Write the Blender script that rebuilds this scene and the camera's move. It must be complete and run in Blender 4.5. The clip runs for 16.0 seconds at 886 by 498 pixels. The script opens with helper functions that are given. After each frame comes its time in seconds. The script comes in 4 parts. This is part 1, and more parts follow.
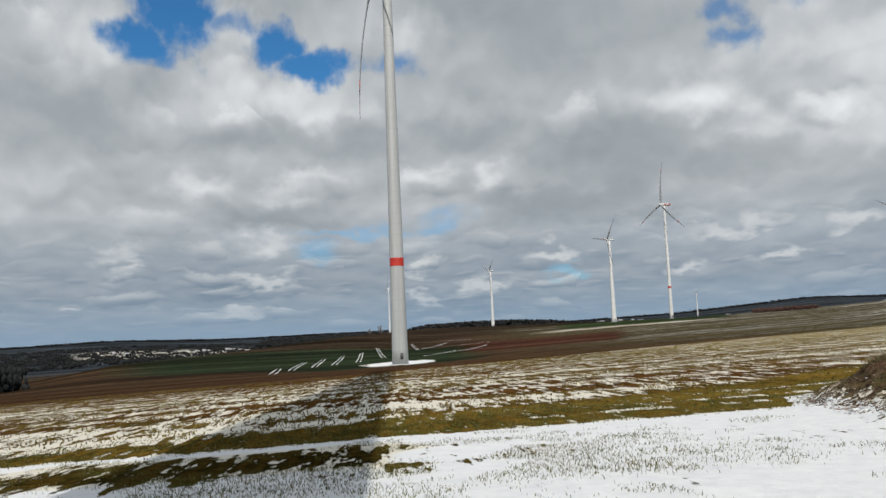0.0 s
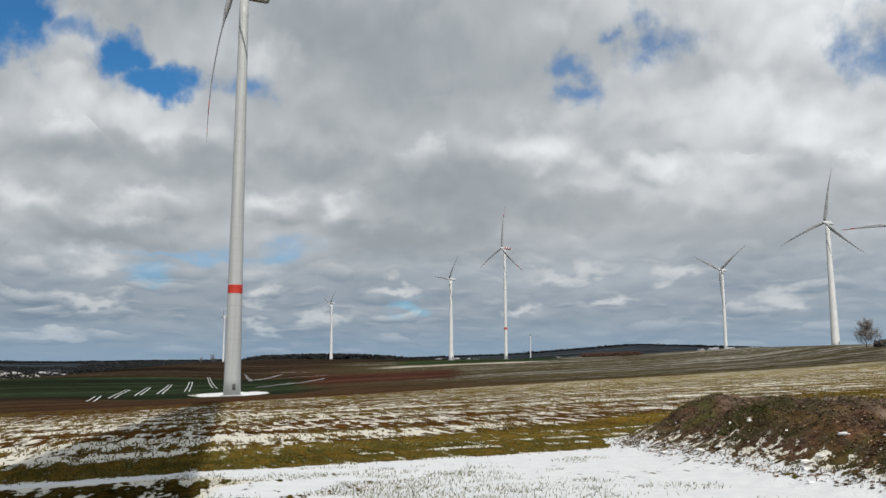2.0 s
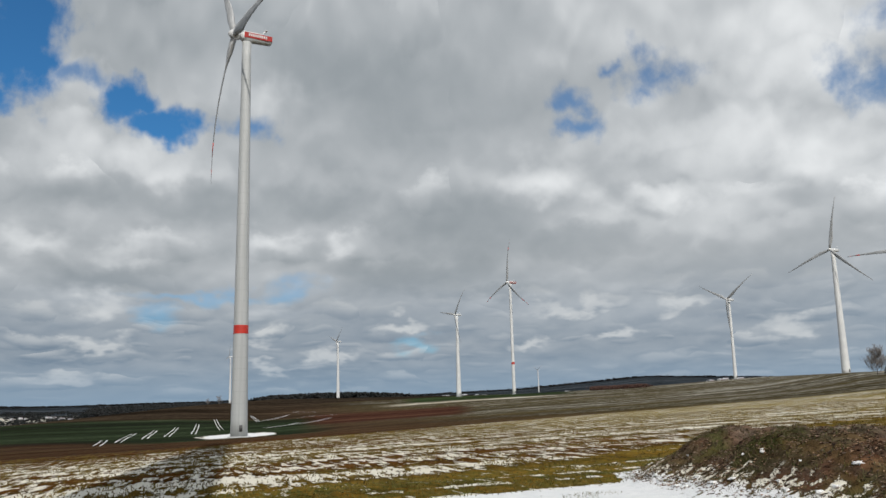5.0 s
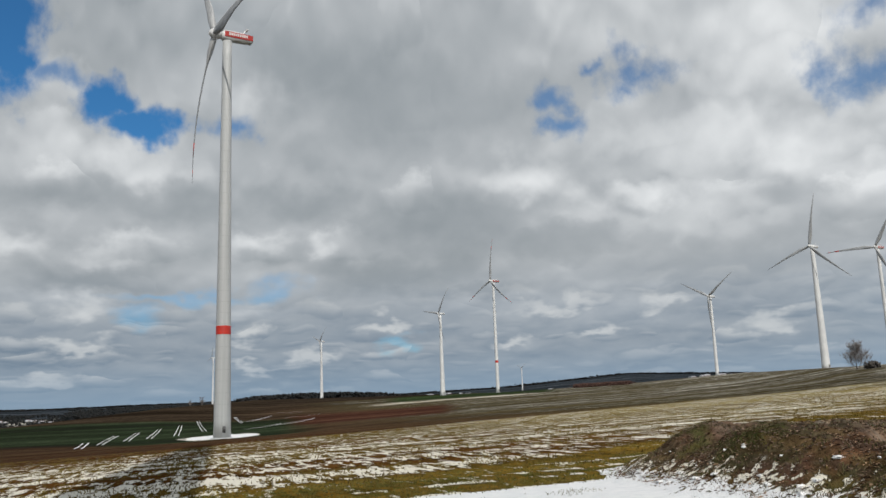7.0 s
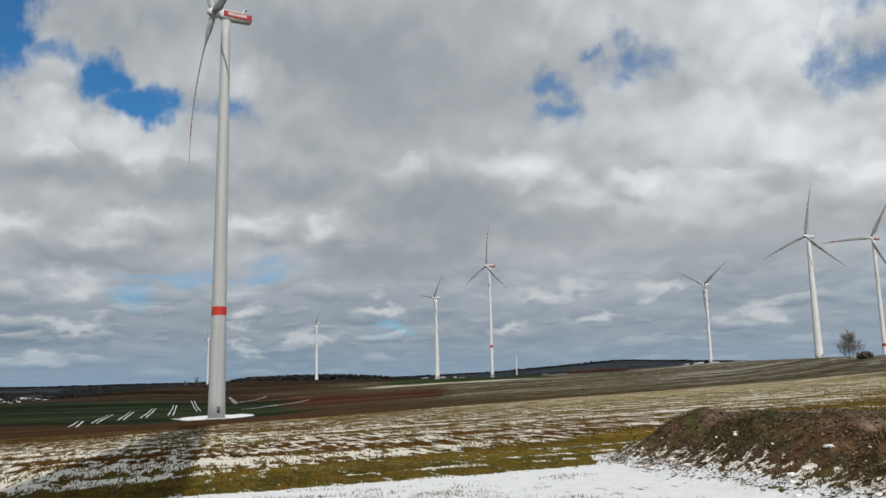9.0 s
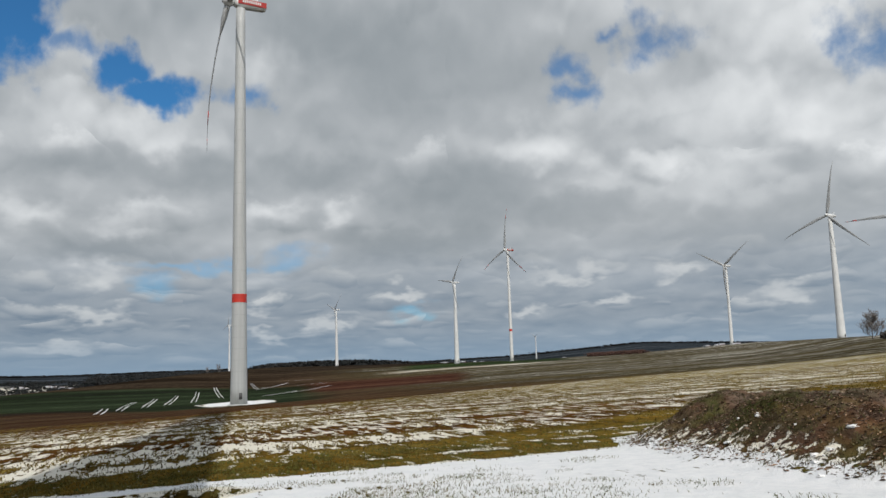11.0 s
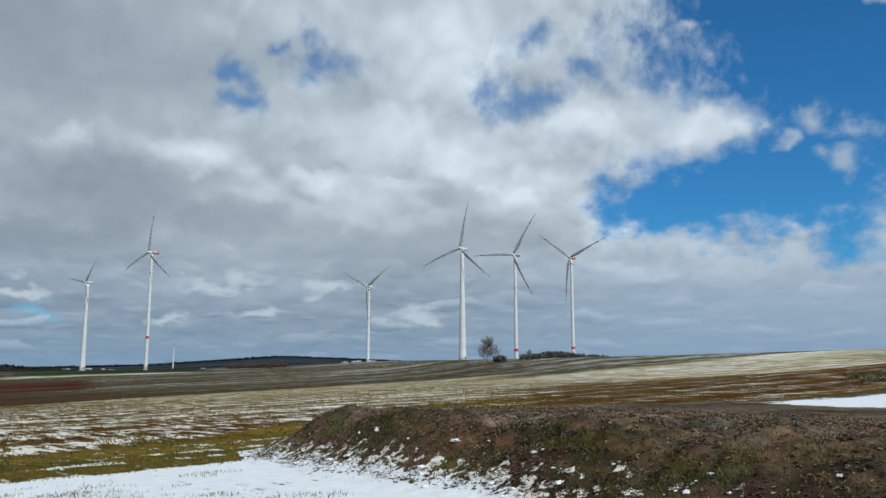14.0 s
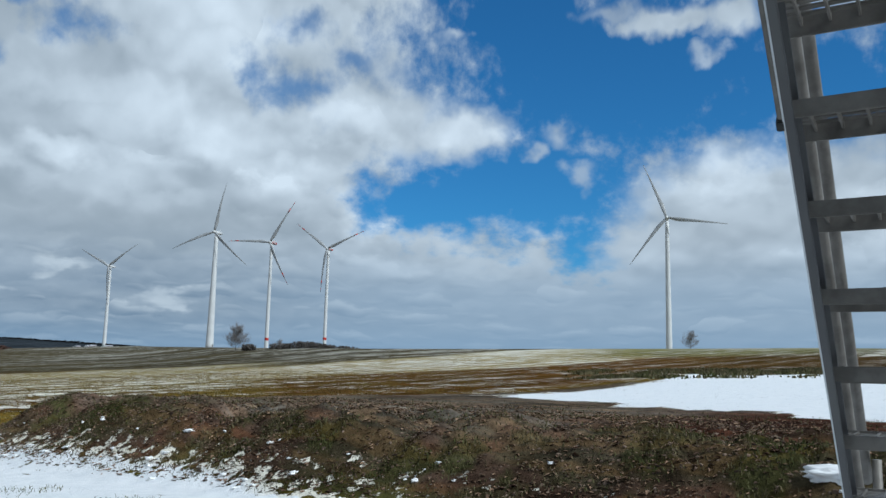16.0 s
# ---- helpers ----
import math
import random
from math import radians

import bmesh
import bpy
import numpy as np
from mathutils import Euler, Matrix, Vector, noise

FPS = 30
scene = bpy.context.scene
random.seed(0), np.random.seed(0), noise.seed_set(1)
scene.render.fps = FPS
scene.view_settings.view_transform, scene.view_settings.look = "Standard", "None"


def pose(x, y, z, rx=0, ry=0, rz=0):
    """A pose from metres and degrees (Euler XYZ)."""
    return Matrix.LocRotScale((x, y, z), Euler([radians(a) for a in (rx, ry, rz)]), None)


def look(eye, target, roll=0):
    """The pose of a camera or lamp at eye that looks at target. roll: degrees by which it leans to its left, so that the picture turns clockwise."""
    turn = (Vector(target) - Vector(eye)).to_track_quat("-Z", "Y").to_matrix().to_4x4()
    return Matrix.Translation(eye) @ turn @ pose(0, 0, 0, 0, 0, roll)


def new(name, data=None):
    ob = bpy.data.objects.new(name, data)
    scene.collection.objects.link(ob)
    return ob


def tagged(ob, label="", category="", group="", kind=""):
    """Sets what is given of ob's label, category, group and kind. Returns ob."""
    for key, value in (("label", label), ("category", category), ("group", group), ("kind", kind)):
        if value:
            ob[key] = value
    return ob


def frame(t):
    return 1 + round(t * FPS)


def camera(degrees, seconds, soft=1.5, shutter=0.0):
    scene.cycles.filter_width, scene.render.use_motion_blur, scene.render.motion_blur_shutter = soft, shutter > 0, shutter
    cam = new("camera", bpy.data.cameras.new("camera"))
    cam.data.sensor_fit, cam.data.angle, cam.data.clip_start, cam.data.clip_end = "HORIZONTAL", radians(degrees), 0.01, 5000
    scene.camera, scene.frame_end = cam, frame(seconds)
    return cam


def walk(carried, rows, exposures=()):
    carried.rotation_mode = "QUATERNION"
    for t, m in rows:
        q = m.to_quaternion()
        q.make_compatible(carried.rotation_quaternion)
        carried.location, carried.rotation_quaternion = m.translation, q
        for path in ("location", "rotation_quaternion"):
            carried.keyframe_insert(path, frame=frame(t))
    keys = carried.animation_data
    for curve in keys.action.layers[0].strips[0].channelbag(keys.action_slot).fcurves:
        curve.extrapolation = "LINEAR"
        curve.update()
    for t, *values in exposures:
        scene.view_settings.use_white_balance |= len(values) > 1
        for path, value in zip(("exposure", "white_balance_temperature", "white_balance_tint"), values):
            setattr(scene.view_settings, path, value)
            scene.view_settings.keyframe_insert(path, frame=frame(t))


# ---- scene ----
EYE = 1.65            # eye height over the ground at the camera, metres
ARM = 0.35            # the camera is held out this far from the body that turns
CAM_ROWS = [          # seconds, yaw, pitch, roll
    (0.0, 0.17, 6.04, 2.44),
    (0.5, -1.61, 5.86, 1.54),
    (1.0, -5.53, 5.98, 0.91),
    (1.5, -9.47, 7.53, -0.18),
    (2.0, -10.95, 8.15, 0.22),
    (2.5, -12.41, 8.20, -0.08),
    (3.0, -12.24, 8.16, 0.02),
    (3.5, -11.36, 8.83, -0.48),
    (4.0, -10.75, 10.22, 0.50),
    (6.5, -10.71, 10.69, 2.15),
    (7.0, -11.50, 10.52, 2.01),
    (7.5, -11.91, 10.47, 2.48),
    (8.0, -14.27, 9.99, 2.50),
    (8.5, -15.09, 9.57, 1.35),
    (9.0, -11.89, 9.42, 1.16),
    (9.2, -10.33, 9.40, 1.35),
    (11.3, -10.73, 8.33, 2.01),
    (11.5, -13.05, 8.74, 2.51),
    (12.0, -17.49, 10.14, 3.57),
    (12.5, -20.65, 9.72, 2.67),
    (13.0, -26.14, 8.53, 0.23),
    (13.5, -30.88, 8.90, -0.48),
    (14.0, -34.86, 8.91, -0.03),
    (14.5, -36.68, 9.29, -1.04),
    (15.0, -40.88, 9.38, -1.05),
    (15.5, -47.67, 8.81, -1.20),
    (16.0, -51.90, 8.48, -1.31),
]
cam = camera(56.34, 16.0, soft=1.5)


LAG = {15.0: 3.0, 15.5: 5.0}   # the arm trails the turn a little, degrees


def held(t, yaw, pitch, roll):
    a = radians(-yaw - LAG.get(t, 0.0))
    return pose(ARM * math.sin(a), ARM * math.cos(a), EYE, 90 + pitch, roll, yaw)


walk(cam, [(t, held(t, y, p, r)) for t, y, p, r in CAM_ROWS], [(0.0, 0.03, 6500, 10), (3.5, 0.01, 6500, 10), (7.0, -0.05, 6500, 10), (12.0, -0.06, 6450, 10), (13.0, -0.09, 6200, 8), (14.2, -0.09, 5700, 5), (16.0, -0.09, 5550, 4)])

# ---- sun and sky ----
SUN_AZ, SUN_EL = 177.0, 43.0


def bearing(az, el=0.0):
    a, e = radians(az), radians(el)
    return Vector((math.sin(a) * math.cos(e), math.cos(a) * math.cos(e), math.sin(e)))


sun = new("sun", bpy.data.lights.new("sun", "SUN"))
sun.data.energy, sun.data.angle, sun.data.color = 3.3, radians(0.53), (1.0, 0.95, 0.87)
sun.matrix_world = look(bearing(SUN_AZ, SUN_EL) * 400, (0, 0, 0))


class Nodes:
    """Short hand for building node trees."""

    def __init__(self, tree):
        self.t = tree
        self.t.nodes.clear()

    def n(self, kind, **props):
        node = self.t.nodes.new(kind)
        for key, value in props.items():
            setattr(node, key, value)
        return node

    def put(self, socket, value):
        if isinstance(value, bpy.types.NodeSocket):
            self.t.links.new(value, socket)
        elif value is not None:
            if isinstance(value, (tuple, list)) and len(value) == 3 and len(socket.default_value) == 4:
                value = (*value, 1.0)
            socket.default_value = value

    def math(self, op, a, b=None, c=None, clamp=False):
        node = self.n("ShaderNodeMath", operation=op, use_clamp=clamp)
        for i, v in enumerate((a, b, c)):
            self.put(node.inputs[i], v)
        return node.outputs[0]

    def vec(self, op, a, b=None, out=0):
        node = self.n("ShaderNodeVectorMath", operation=op)
        self.put(node.inputs[0], a)
        if b is not None:
            self.put(node.inputs[1], b)
        return node.outputs[out]

    def noise(self, vector, scale, detail=4.0, rough=0.55, lac=2.0):
        node = self.n("ShaderNodeTexNoise")
        self.put(node.inputs["Vector"], vector)
        node.inputs["Scale"].default_value, node.inputs["Detail"].default_value = scale, detail
        node.inputs["Roughness"].default_value, node.inputs["Lacunarity"].default_value = rough, lac
        return node.outputs["Fac"], node.outputs["Color"]

    def ramp(self, value, lo, hi, a=0.0, b=1.0, smooth=True):
        node = self.n("ShaderNodeMapRange", interpolation_type="SMOOTHSTEP" if smooth else "LINEAR")
        for i, v in enumerate((value, lo, hi, a, b)):
            self.put(node.inputs[i], v)
        return node.outputs[0]

    def mix(self, fac, a, b, blend="MIX"):
        node = self.n("ShaderNodeMix", data_type="RGBA", blend_type=blend)
        self.put(node.inputs[0], fac)
        self.put(node.inputs[6], a)
        self.put(node.inputs[7], b)
        return node.outputs[2]

    def join(self, x, y, z):
        node = self.n("ShaderNodeCombineXYZ")
        for i, v in enumerate((x, y, z)):
            self.put(node.inputs[i], v)
        return node.outputs[0]


# openings in the cloud cover: bearing, height, half width, half height, in degrees
GAPS = [(-17.8, 22.1, 2.9, 1.8), (-19.8, 19.7, 2.9, 1.5), (-11.2, 19.8, 2.3, 1.4), (-8.6, 18.6, 3.1, 1.3), (-17.4, 22.6, 2.6, 3.4), (-17.4, 24.8, 3.0, 3.0),
        (64.2, 20.3, 17.2, 7.6), (57.4, 12.9, 10.6, 4.2), (50.4, 11.7, 5.4, 2.6), (62.0, 9.2, 3.0, 2.6), (76.9, 18.2, 10.2, 5.1), (84.7, 18.4, 10.2, 6.3), (57.0, 24.0, 8.5, 5.5)]
# torn places where blue only shines through
TORN = [(-2.7, 18.7, 1.4, 0.7), (-14.5, 20.8, 1.6, 0.6), (20.2, 20.0, 0.9, 0.9), (20.6, 18.3, 1.1, 0.8), (22.8, 22.3, 0.5, 0.5), (24.7, 22.8, 1.1, 0.8),
        (26.5, 21.2, 2.2, 0.9), (24.7, 20.4, 0.9, 0.7), (37.7, 19.5, 1.0, 0.9), (40.5, 19.1, 2.4, 1.2), (41.3, 22.8, 1.8, 0.9), (39.6, 19.3, 1.4, 0.6),
        (42.5, 19.0, 1.6, 0.9), (41.6, 22.7, 0.9, 0.5), (45.3, 21.2, 1.6, 0.7), (-2.0, 18.6, 1.0, 0.5)]
STREAKS = [(0.4, 7.8, 1.8, 0.7), (-5.1, 7.6, 3.5, 0.4), (8.4, 4.1, 1.2, 0.5), (0.3, 7.9, 1.6, 0.8), (-6.7, 7.5, 3.5, 0.4), (8.8, 4.3, 1.2, 0.5),
           (-8.5, 6.0, 1.2, 0.8)]
# clouds that stand in the large opening
PUFFS = [(52.2, 16.4, 3.9, 1.9), (47.7, 17.1, 4.3, 2.4), (71.0, 10.7, 6.7, 3.7), (67.0, 8.9, 4.7, 2.4), (79.5, 12.0, 5.1, 3.1), (67.0, 23.6, 3.4, 1.0),
         (71.2, 23.2, 2.4, 1.4)]
SPECKS = [(59.6, 16.3, 1.2, 0.9), (57.8, 15.2, 0.9, 0.7), (61.0, 13.6, 1.6, 0.8), (58.0, 10.2, 0.9, 0.7), (51.8, 22.7, 0.9, 0.4), (64.0, 24.2, 2.6, 0.7),
          (69.5, 21.2, 1.6, 0.7), (42.3, 20.4, 1.6, 0.7), (47.6, 20.7, 1.6, 1.2)]
# heavy grey and sunlit parts of the cover, and the lit heads of the far banks
HEAVY = [(10.2, 21.2, 9.4, 3.9), (2.0, 23.1, 4.3, 2.4), (-7.5, 13.8, 5.1, 1.3), (2.3, 13.7, 3.5, 1.2), (9.1, 8.8, 6.7, 1.3), (14.7, 7.7, 3.5, 0.7),
         (-11.4, 8.6, 4.3, 0.9), (30.2, 8.6, 9.0, 2.0), (20.6, 10.4, 5.9, 1.2), (-24.5, 14.7, 4.7, 2.4), (-14.6, 13.7, 3.5, 1.2), (12.5, 12.1, 6.7, 2.4),
         (27.7, 8.7, 4.7, 1.0), (14.6, 20.2, 7.8, 3.1), (26.7, 16.9, 5.5, 2.4), (-14.3, 3.6, 4.7, 0.5), (0.4, 2.1, 6.3, 0.5)]
LIT = [(-14.9, 17.3, 3.1, 3.1), (-1.5, 21.0, 2.0, 1.6), (-9.8, 16.0, 3.5, 1.3), (3.6, 10.7, 1.3, 0.9), (17.7, 14.9, 2.9, 1.4), (-11.9, 6.6, 2.7, 1.0),
       (-1.4, 11.0, 2.0, 0.9), (-1.4, 6.4, 2.0, 1.2), (27.6, 17.1, 7.8, 1.4), (35.7, 20.7, 4.3, 2.4), (37.4, 15.2, 3.5, 2.4), (25.6, 13.6, 4.3, 0.9),
       (-15.8, 10.8, 2.4, 0.9), (-10.5, 10.5, 2.4, 0.9), (30.6, 16.5, 5.5, 2.0), (36.5, 23.1, 4.7, 2.7), (45.1, 17.1, 4.7, 1.7), (52.8, 16.9, 3.1, 1.4),
       (41.1, 13.3, 4.7, 1.4), (47.0, 10.1, 3.1, 1.0), (70.8, 13.3, 5.1, 1.3), (-23.5, 19.6, 3.9, 2.4), (-8.4, 16.0, 3.1, 2.0)]
HEADS = [(18.6, 6.2, 2.2, 0.5), (22.0, 4.2, 1.8, 0.4), (33.7, 4.5, 2.0, 0.5), (26.9, 6.2, 1.6, 0.4), (16.6, 3.7, 1.4, 0.4), (3.0, 3.3, 2.0, 0.5),
         (-1.5, 2.8, 2.0, 0.4), (-11.8, 4.2, 2.4, 0.5), (-13.9, 2.2, 2.0, 0.4), (8.0, 5.3, 1.6, 0.4), (55.8, 8.0, 4.3, 0.7), (51.1, 7.8, 1.6, 0.8),
         (21.1, 6.1, 2.0, 0.5), (34.1, 4.4, 1.6, 0.5), (27.1, 5.9, 1.6, 0.4), (55.1, 7.4, 3.5, 0.7), (-11.7, 6.4, 2.0, 0.8), (-21.8, 5.5, 2.0, 0.7),
         (-1.7, 5.0, 1.2, 0.6), (-24.1, 2.8, 1.2, 0.3)]

world = bpy.data.worlds.new("sky")
scene.world = world
world.use_nodes = True
W = Nodes(world.node_tree)
way = W.n("ShaderNodeTexCoord").outputs["Generated"]
parts_ = W.n("ShaderNodeSeparateXYZ")
W.put(parts_.inputs[0], way)
dx, dy, dz = parts_.outputs
az_ = W.math("MULTIPLY", W.math("ARCTAN2", dx, dy), 180 / math.pi)
el_ = W.math("MULTIPLY", W.math("ARCSINE", dz), 180 / math.pi)
flat = W.join(az_, el_, 0.0)
# lumps of the cover flatten towards the horizon
rise = W.math("MULTIPLY", W.math("LOGARITHM", W.math("ADD", W.math("MAXIMUM", el_, -3.0), 6.0), math.e), 2.4)
sheet = W.join(W.math("DIVIDE", az_, 9.0), rise, 0.0)
HALF = (0.5, 0.5, 0.5)
_, wob = W.noise(sheet, 1.7, 3.0, 0.5)
_, wob2 = W.noise(sheet, 4.0, 3.0, 0.5)
_, wob3 = W.noise(sheet, 3.0, 1.0, 0.5)
wob, wob2, wob3 = W.vec("SUBTRACT", wob, HALF), W.vec("SUBTRACT", wob2, HALF), W.vec("SUBTRACT", wob3, HALF)
bent = W.vec("ADD", flat, W.vec("MULTIPLY", wob, (3.0, 2.2, 0.0)))
bent = W.vec("ADD", bent, W.vec("MULTIPLY", wob2, (3.8, 3.0, 0.0)))
curled = W.vec("ADD", sheet, W.vec("ADD", W.vec("MULTIPLY", wob, (0.40, 0.30, 0.0)), W.vec("MULTIPLY", wob3, (0.16, 0.14, 0.0))))


def nearest(spots):
    """Distance from the nearest of the ellipses: below 1 inside it."""
    out = None
    for a, e, ra, re in spots:
        d = W.vec("LENGTH", W.vec("MULTIPLY", W.vec("SUBTRACT", bent, (a, e, 0.0)), (1 / ra, 1 / re, 0.0)), out=1)
        out = d if out is None else W.math("MINIMUM", out, d)
    return out


def billow(vector, scale, shift=(0.0, 0.0, 0.0), detail=1.0):
    """Round cloud heads: distance from the middle of each lump, at three sizes."""
    node = W.n("ShaderNodeTexVoronoi", feature="SMOOTH_F1", voronoi_dimensions="2D", normalize=True)
    W.put(node.inputs["Vector"], W.vec("ADD", vector, shift))
    for key, value in (("Scale", scale), ("Detail", detail), ("Roughness", 0.42), ("Lacunarity", 2.3), ("Smoothness", 0.9)):
        node.inputs[key].default_value = value
    return node.outputs["Distance"]


fine, _ = W.noise(sheet, 5.0, 6.0, 0.6)
wisp = W.math("SUBTRACT", fine, 0.5)


def heads_of(vector, scale, wide, tall):
    """One heaped cloud a cell, flat below: its outline and its shade from base to head."""
    node = W.n("ShaderNodeTexVoronoi", feature="F1", voronoi_dimensions="2D")
    W.put(node.inputs["Vector"], vector)
    node.inputs["Scale"].default_value, node.inputs["Randomness"].default_value = scale, 0.85
    off = W.n("ShaderNodeSeparateXYZ")
    W.put(off.inputs[0], W.vec("MULTIPLY", W.vec("SUBTRACT", vector, node.outputs["Position"]), (scale, scale, 0.0)))
    lx, ly = off.outputs[0], off.outputs[1]
    up = W.math("DIVIDE", W.math("MAXIMUM", ly, W.math("MULTIPLY", ly, -2.4)), tall)
    d = W.math("SQRT", W.math("ADD", W.math("POWER", W.math("DIVIDE", lx, wide), 2.0), W.math("POWER", up, 2.0)))
    d = W.math("ADD", d, W.math("MULTIPLY", wisp, 1.5))
    some = W.n("ShaderNodeSeparateColor")
    W.put(some.inputs[0], node.outputs["Color"])
    body = W.math("MULTIPLY", W.ramp(d, 0.55, 1.0, 1.0, 0.0), W.ramp(some.outputs[0], 0.15, 0.7, 0.15, 1.0))
    return W.math("MULTIPLY", body, W.ramp(ly, -0.16 * tall / 0.4, 0.34 * tall / 0.4, -0.5, 1.0))


vast, _ = W.noise(sheet, 0.55, 3.0, 0.5)
gap = W.ramp(W.math("ADD", nearest(GAPS), W.math("MULTIPLY", wisp, 1.3)), 0.50, 1.28, 1.0, 0.0)
torn = W.ramp(W.math("ADD", nearest(TORN), W.math("MULTIPLY", wisp, 3.2)), -0.2, 1.85, 0.74, 0.0)
gap = W.math("MAXIMUM", gap, torn)
gap = W.math("MAXIMUM", gap, W.ramp(nearest(STREAKS), 0.0, 1.6, 0.40, 0.0))
puff = W.ramp(W.math("ADD", nearest(PUFFS), W.math("MULTIPLY", wisp, 1.0)), 0.50, 1.28, 1.0, 0.0)
speck = W.ramp(W.math("ADD", nearest(SPECKS), W.math("MULTIPLY", wisp, 1.8)), 0.0, 1.20, 0.66, 0.0)
puff = W.math("MAXIMUM", puff, speck)
blue = W.math("MULTIPLY", gap, W.math("SUBTRACT", 1.0, W.math("MULTIPLY", puff, 0.97)))
heavy = W.ramp(nearest(HEAVY), 0.2, 1.5, 1.0, 0.0)
lit = W.ramp(nearest(LIT), 0.0, 1.5, 1.0, 0.0)
heads = W.ramp(W.math("ADD", nearest(HEADS), W.math("MULTIPLY", wisp, 1.2)), 0.1, 1.3, 1.0, 0.0)
# lumps lit from above: bright heads, grey bases
large = W.math("SUBTRACT", billow(curled, 1.1, (0.02, 0.17, 0.0)), billow(curled, 1.1))
small_ = W.math("SUBTRACT", billow(curled, 2.4, (0.0, 0.10, 0.0)), billow(curled, 2.4))
calm = W.math("SUBTRACT", 1.0, W.math("MULTIPLY", heavy, 0.75))
tone = W.math("MULTIPLY", W.math("SUBTRACT", vast, 0.5), 0.45)
tone = W.math("ADD", tone, W.math("MULTIPLY", W.math("MULTIPLY", large, 0.75), calm))
tone = W.math("ADD", tone, W.math("MULTIPLY", W.math("MULTIPLY", small_, 0.60), calm))
tone = W.math("ADD", tone, W.math("MULTIPLY", wisp, 0.12))
tone = W.math("ADD", tone, W.math("MULTIPLY", W.math("MULTIPLY", heads_of(curled, 1.5, 0.55, 0.44), 0.20), calm))
tone = W.math("ADD", tone, W.math("MULTIPLY", lit, 0.30))
tone = W.math("SUBTRACT", tone, W.math("MULTIPLY", heavy, 0.20))
tone = W.math("ADD", tone, W.ramp(az_, 2.0, 34.0, -0.04, 0.11))
tone = W.math("ADD", tone, 0.485, clamp=True)
ramp = W.n("ShaderNodeValToRGB")
W.put(ramp.inputs[0], tone)
ramp.color_ramp.elements[0].position, ramp.color_ramp.elements[0].color = 0.05, (0.240, 0.277, 0.302, 1)
ramp.color_ramp.elements[1].position, ramp.color_ramp.elements[1].color = 0.95, (0.790, 0.815, 0.828, 1)
mid = ramp.color_ramp.elements.new(0.5)
mid.color = (0.450, 0.480, 0.503, 1)
# far cloud banks near the horizon lie in blue distance, flat below and lit on top
lower = W.vec("MULTIPLY", curled, (1.0, 1.15, 1.0))
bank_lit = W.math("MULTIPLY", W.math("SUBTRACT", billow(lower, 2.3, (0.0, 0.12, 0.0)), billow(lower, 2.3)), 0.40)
bank_lit = W.math("ADD", bank_lit, W.math("MULTIPLY", wisp, 0.18))
bank_lit = W.math("ADD", bank_lit, W.math("MULTIPLY", heads, 0.40))
bank_lit = W.math("ADD", bank_lit, W.math("MULTIPLY", heads_of(lower, 1.9, 0.52, 0.40), 0.32))
bank_lit = W.math("ADD", bank_lit, W.math("MULTIPLY", heads_of(W.vec("ADD", lower, (3.3, 0.21, 0.0)), 4.2, 0.52, 0.36), 0.12))
bank_lit = W.math("SUBTRACT", bank_lit, W.math("MULTIPLY", heavy, 0.10))
bank_tone = W.mix(W.ramp(bank_lit, -0.30, 0.60), (0.170, 0.232, 0.305), (0.60, 0.63, 0.645))
low = W.ramp(el_, 4.0, 10.0, 0.95, 0.0)
bank_tone = W.mix(W.ramp(az_, 30.0, 52.0, 0.0, 0.60), bank_tone, (0.37, 0.455, 0.54))
bank_tone = W.mix(W.ramp(el_, 0.0, 4.2, 0.85, 0.0), bank_tone, (0.22, 0.33, 0.45))
cloud = W.mix(low, ramp.outputs[0], bank_tone)
nishita = W.n("ShaderNodeTexSky", sky_type="NISHITA", sun_disc=False)
nishita.sun_elevation, nishita.sun_rotation = radians(SUN_EL), radians(SUN_AZ)
nishita.air_density, nishita.dust_density, nishita.ozone_density = 1.0, 0.2, 2.0
clear = W.vec("MULTIPLY", nishita.outputs[0], (0.028, 0.068, 0.094))
sky_colour = W.mix(blue, cloud, clear)
background = W.n("ShaderNodeBackground")
W.put(background.inputs[0], sky_colour)
background.inputs[1].default_value = 1.0
W.t.links.new(background.outputs[0], W.n("ShaderNodeOutputWorld").inputs[0])


# ---- materials ----
def surface(name, build, rough=0.8, metal=0.0, spec=0.5, bump=None):
    """A principled material; build(N) returns its colour, bump(N) a height and a strength."""
    m = bpy.data.materials.new(name)
    m.use_nodes = True
    N = Nodes(m.node_tree)
    bsdf = N.n("ShaderNodeBsdfPrincipled")
    N.put(bsdf.inputs["Base Color"], build(N))
    N.put(bsdf.inputs["Roughness"], rough(N) if callable(rough) else rough)
    bsdf.inputs["Metallic"].default_value, bsdf.inputs["Specular IOR Level"].default_value = metal, spec
    if bump:
        height, strength, distance = bump(N)
        node = N.n("ShaderNodeBump")
        node.inputs["Strength"].default_value, node.inputs["Distance"].default_value = strength, distance
        N.put(node.inputs["Height"], height)
        N.t.links.new(node.outputs[0], bsdf.inputs["Normal"])
    N.t.links.new(bsdf.outputs[0], N.n("ShaderNodeOutputMaterial").inputs[0])
    return m


def place(N):
    return N.n("ShaderNodeTexCoord").outputs["Object"]


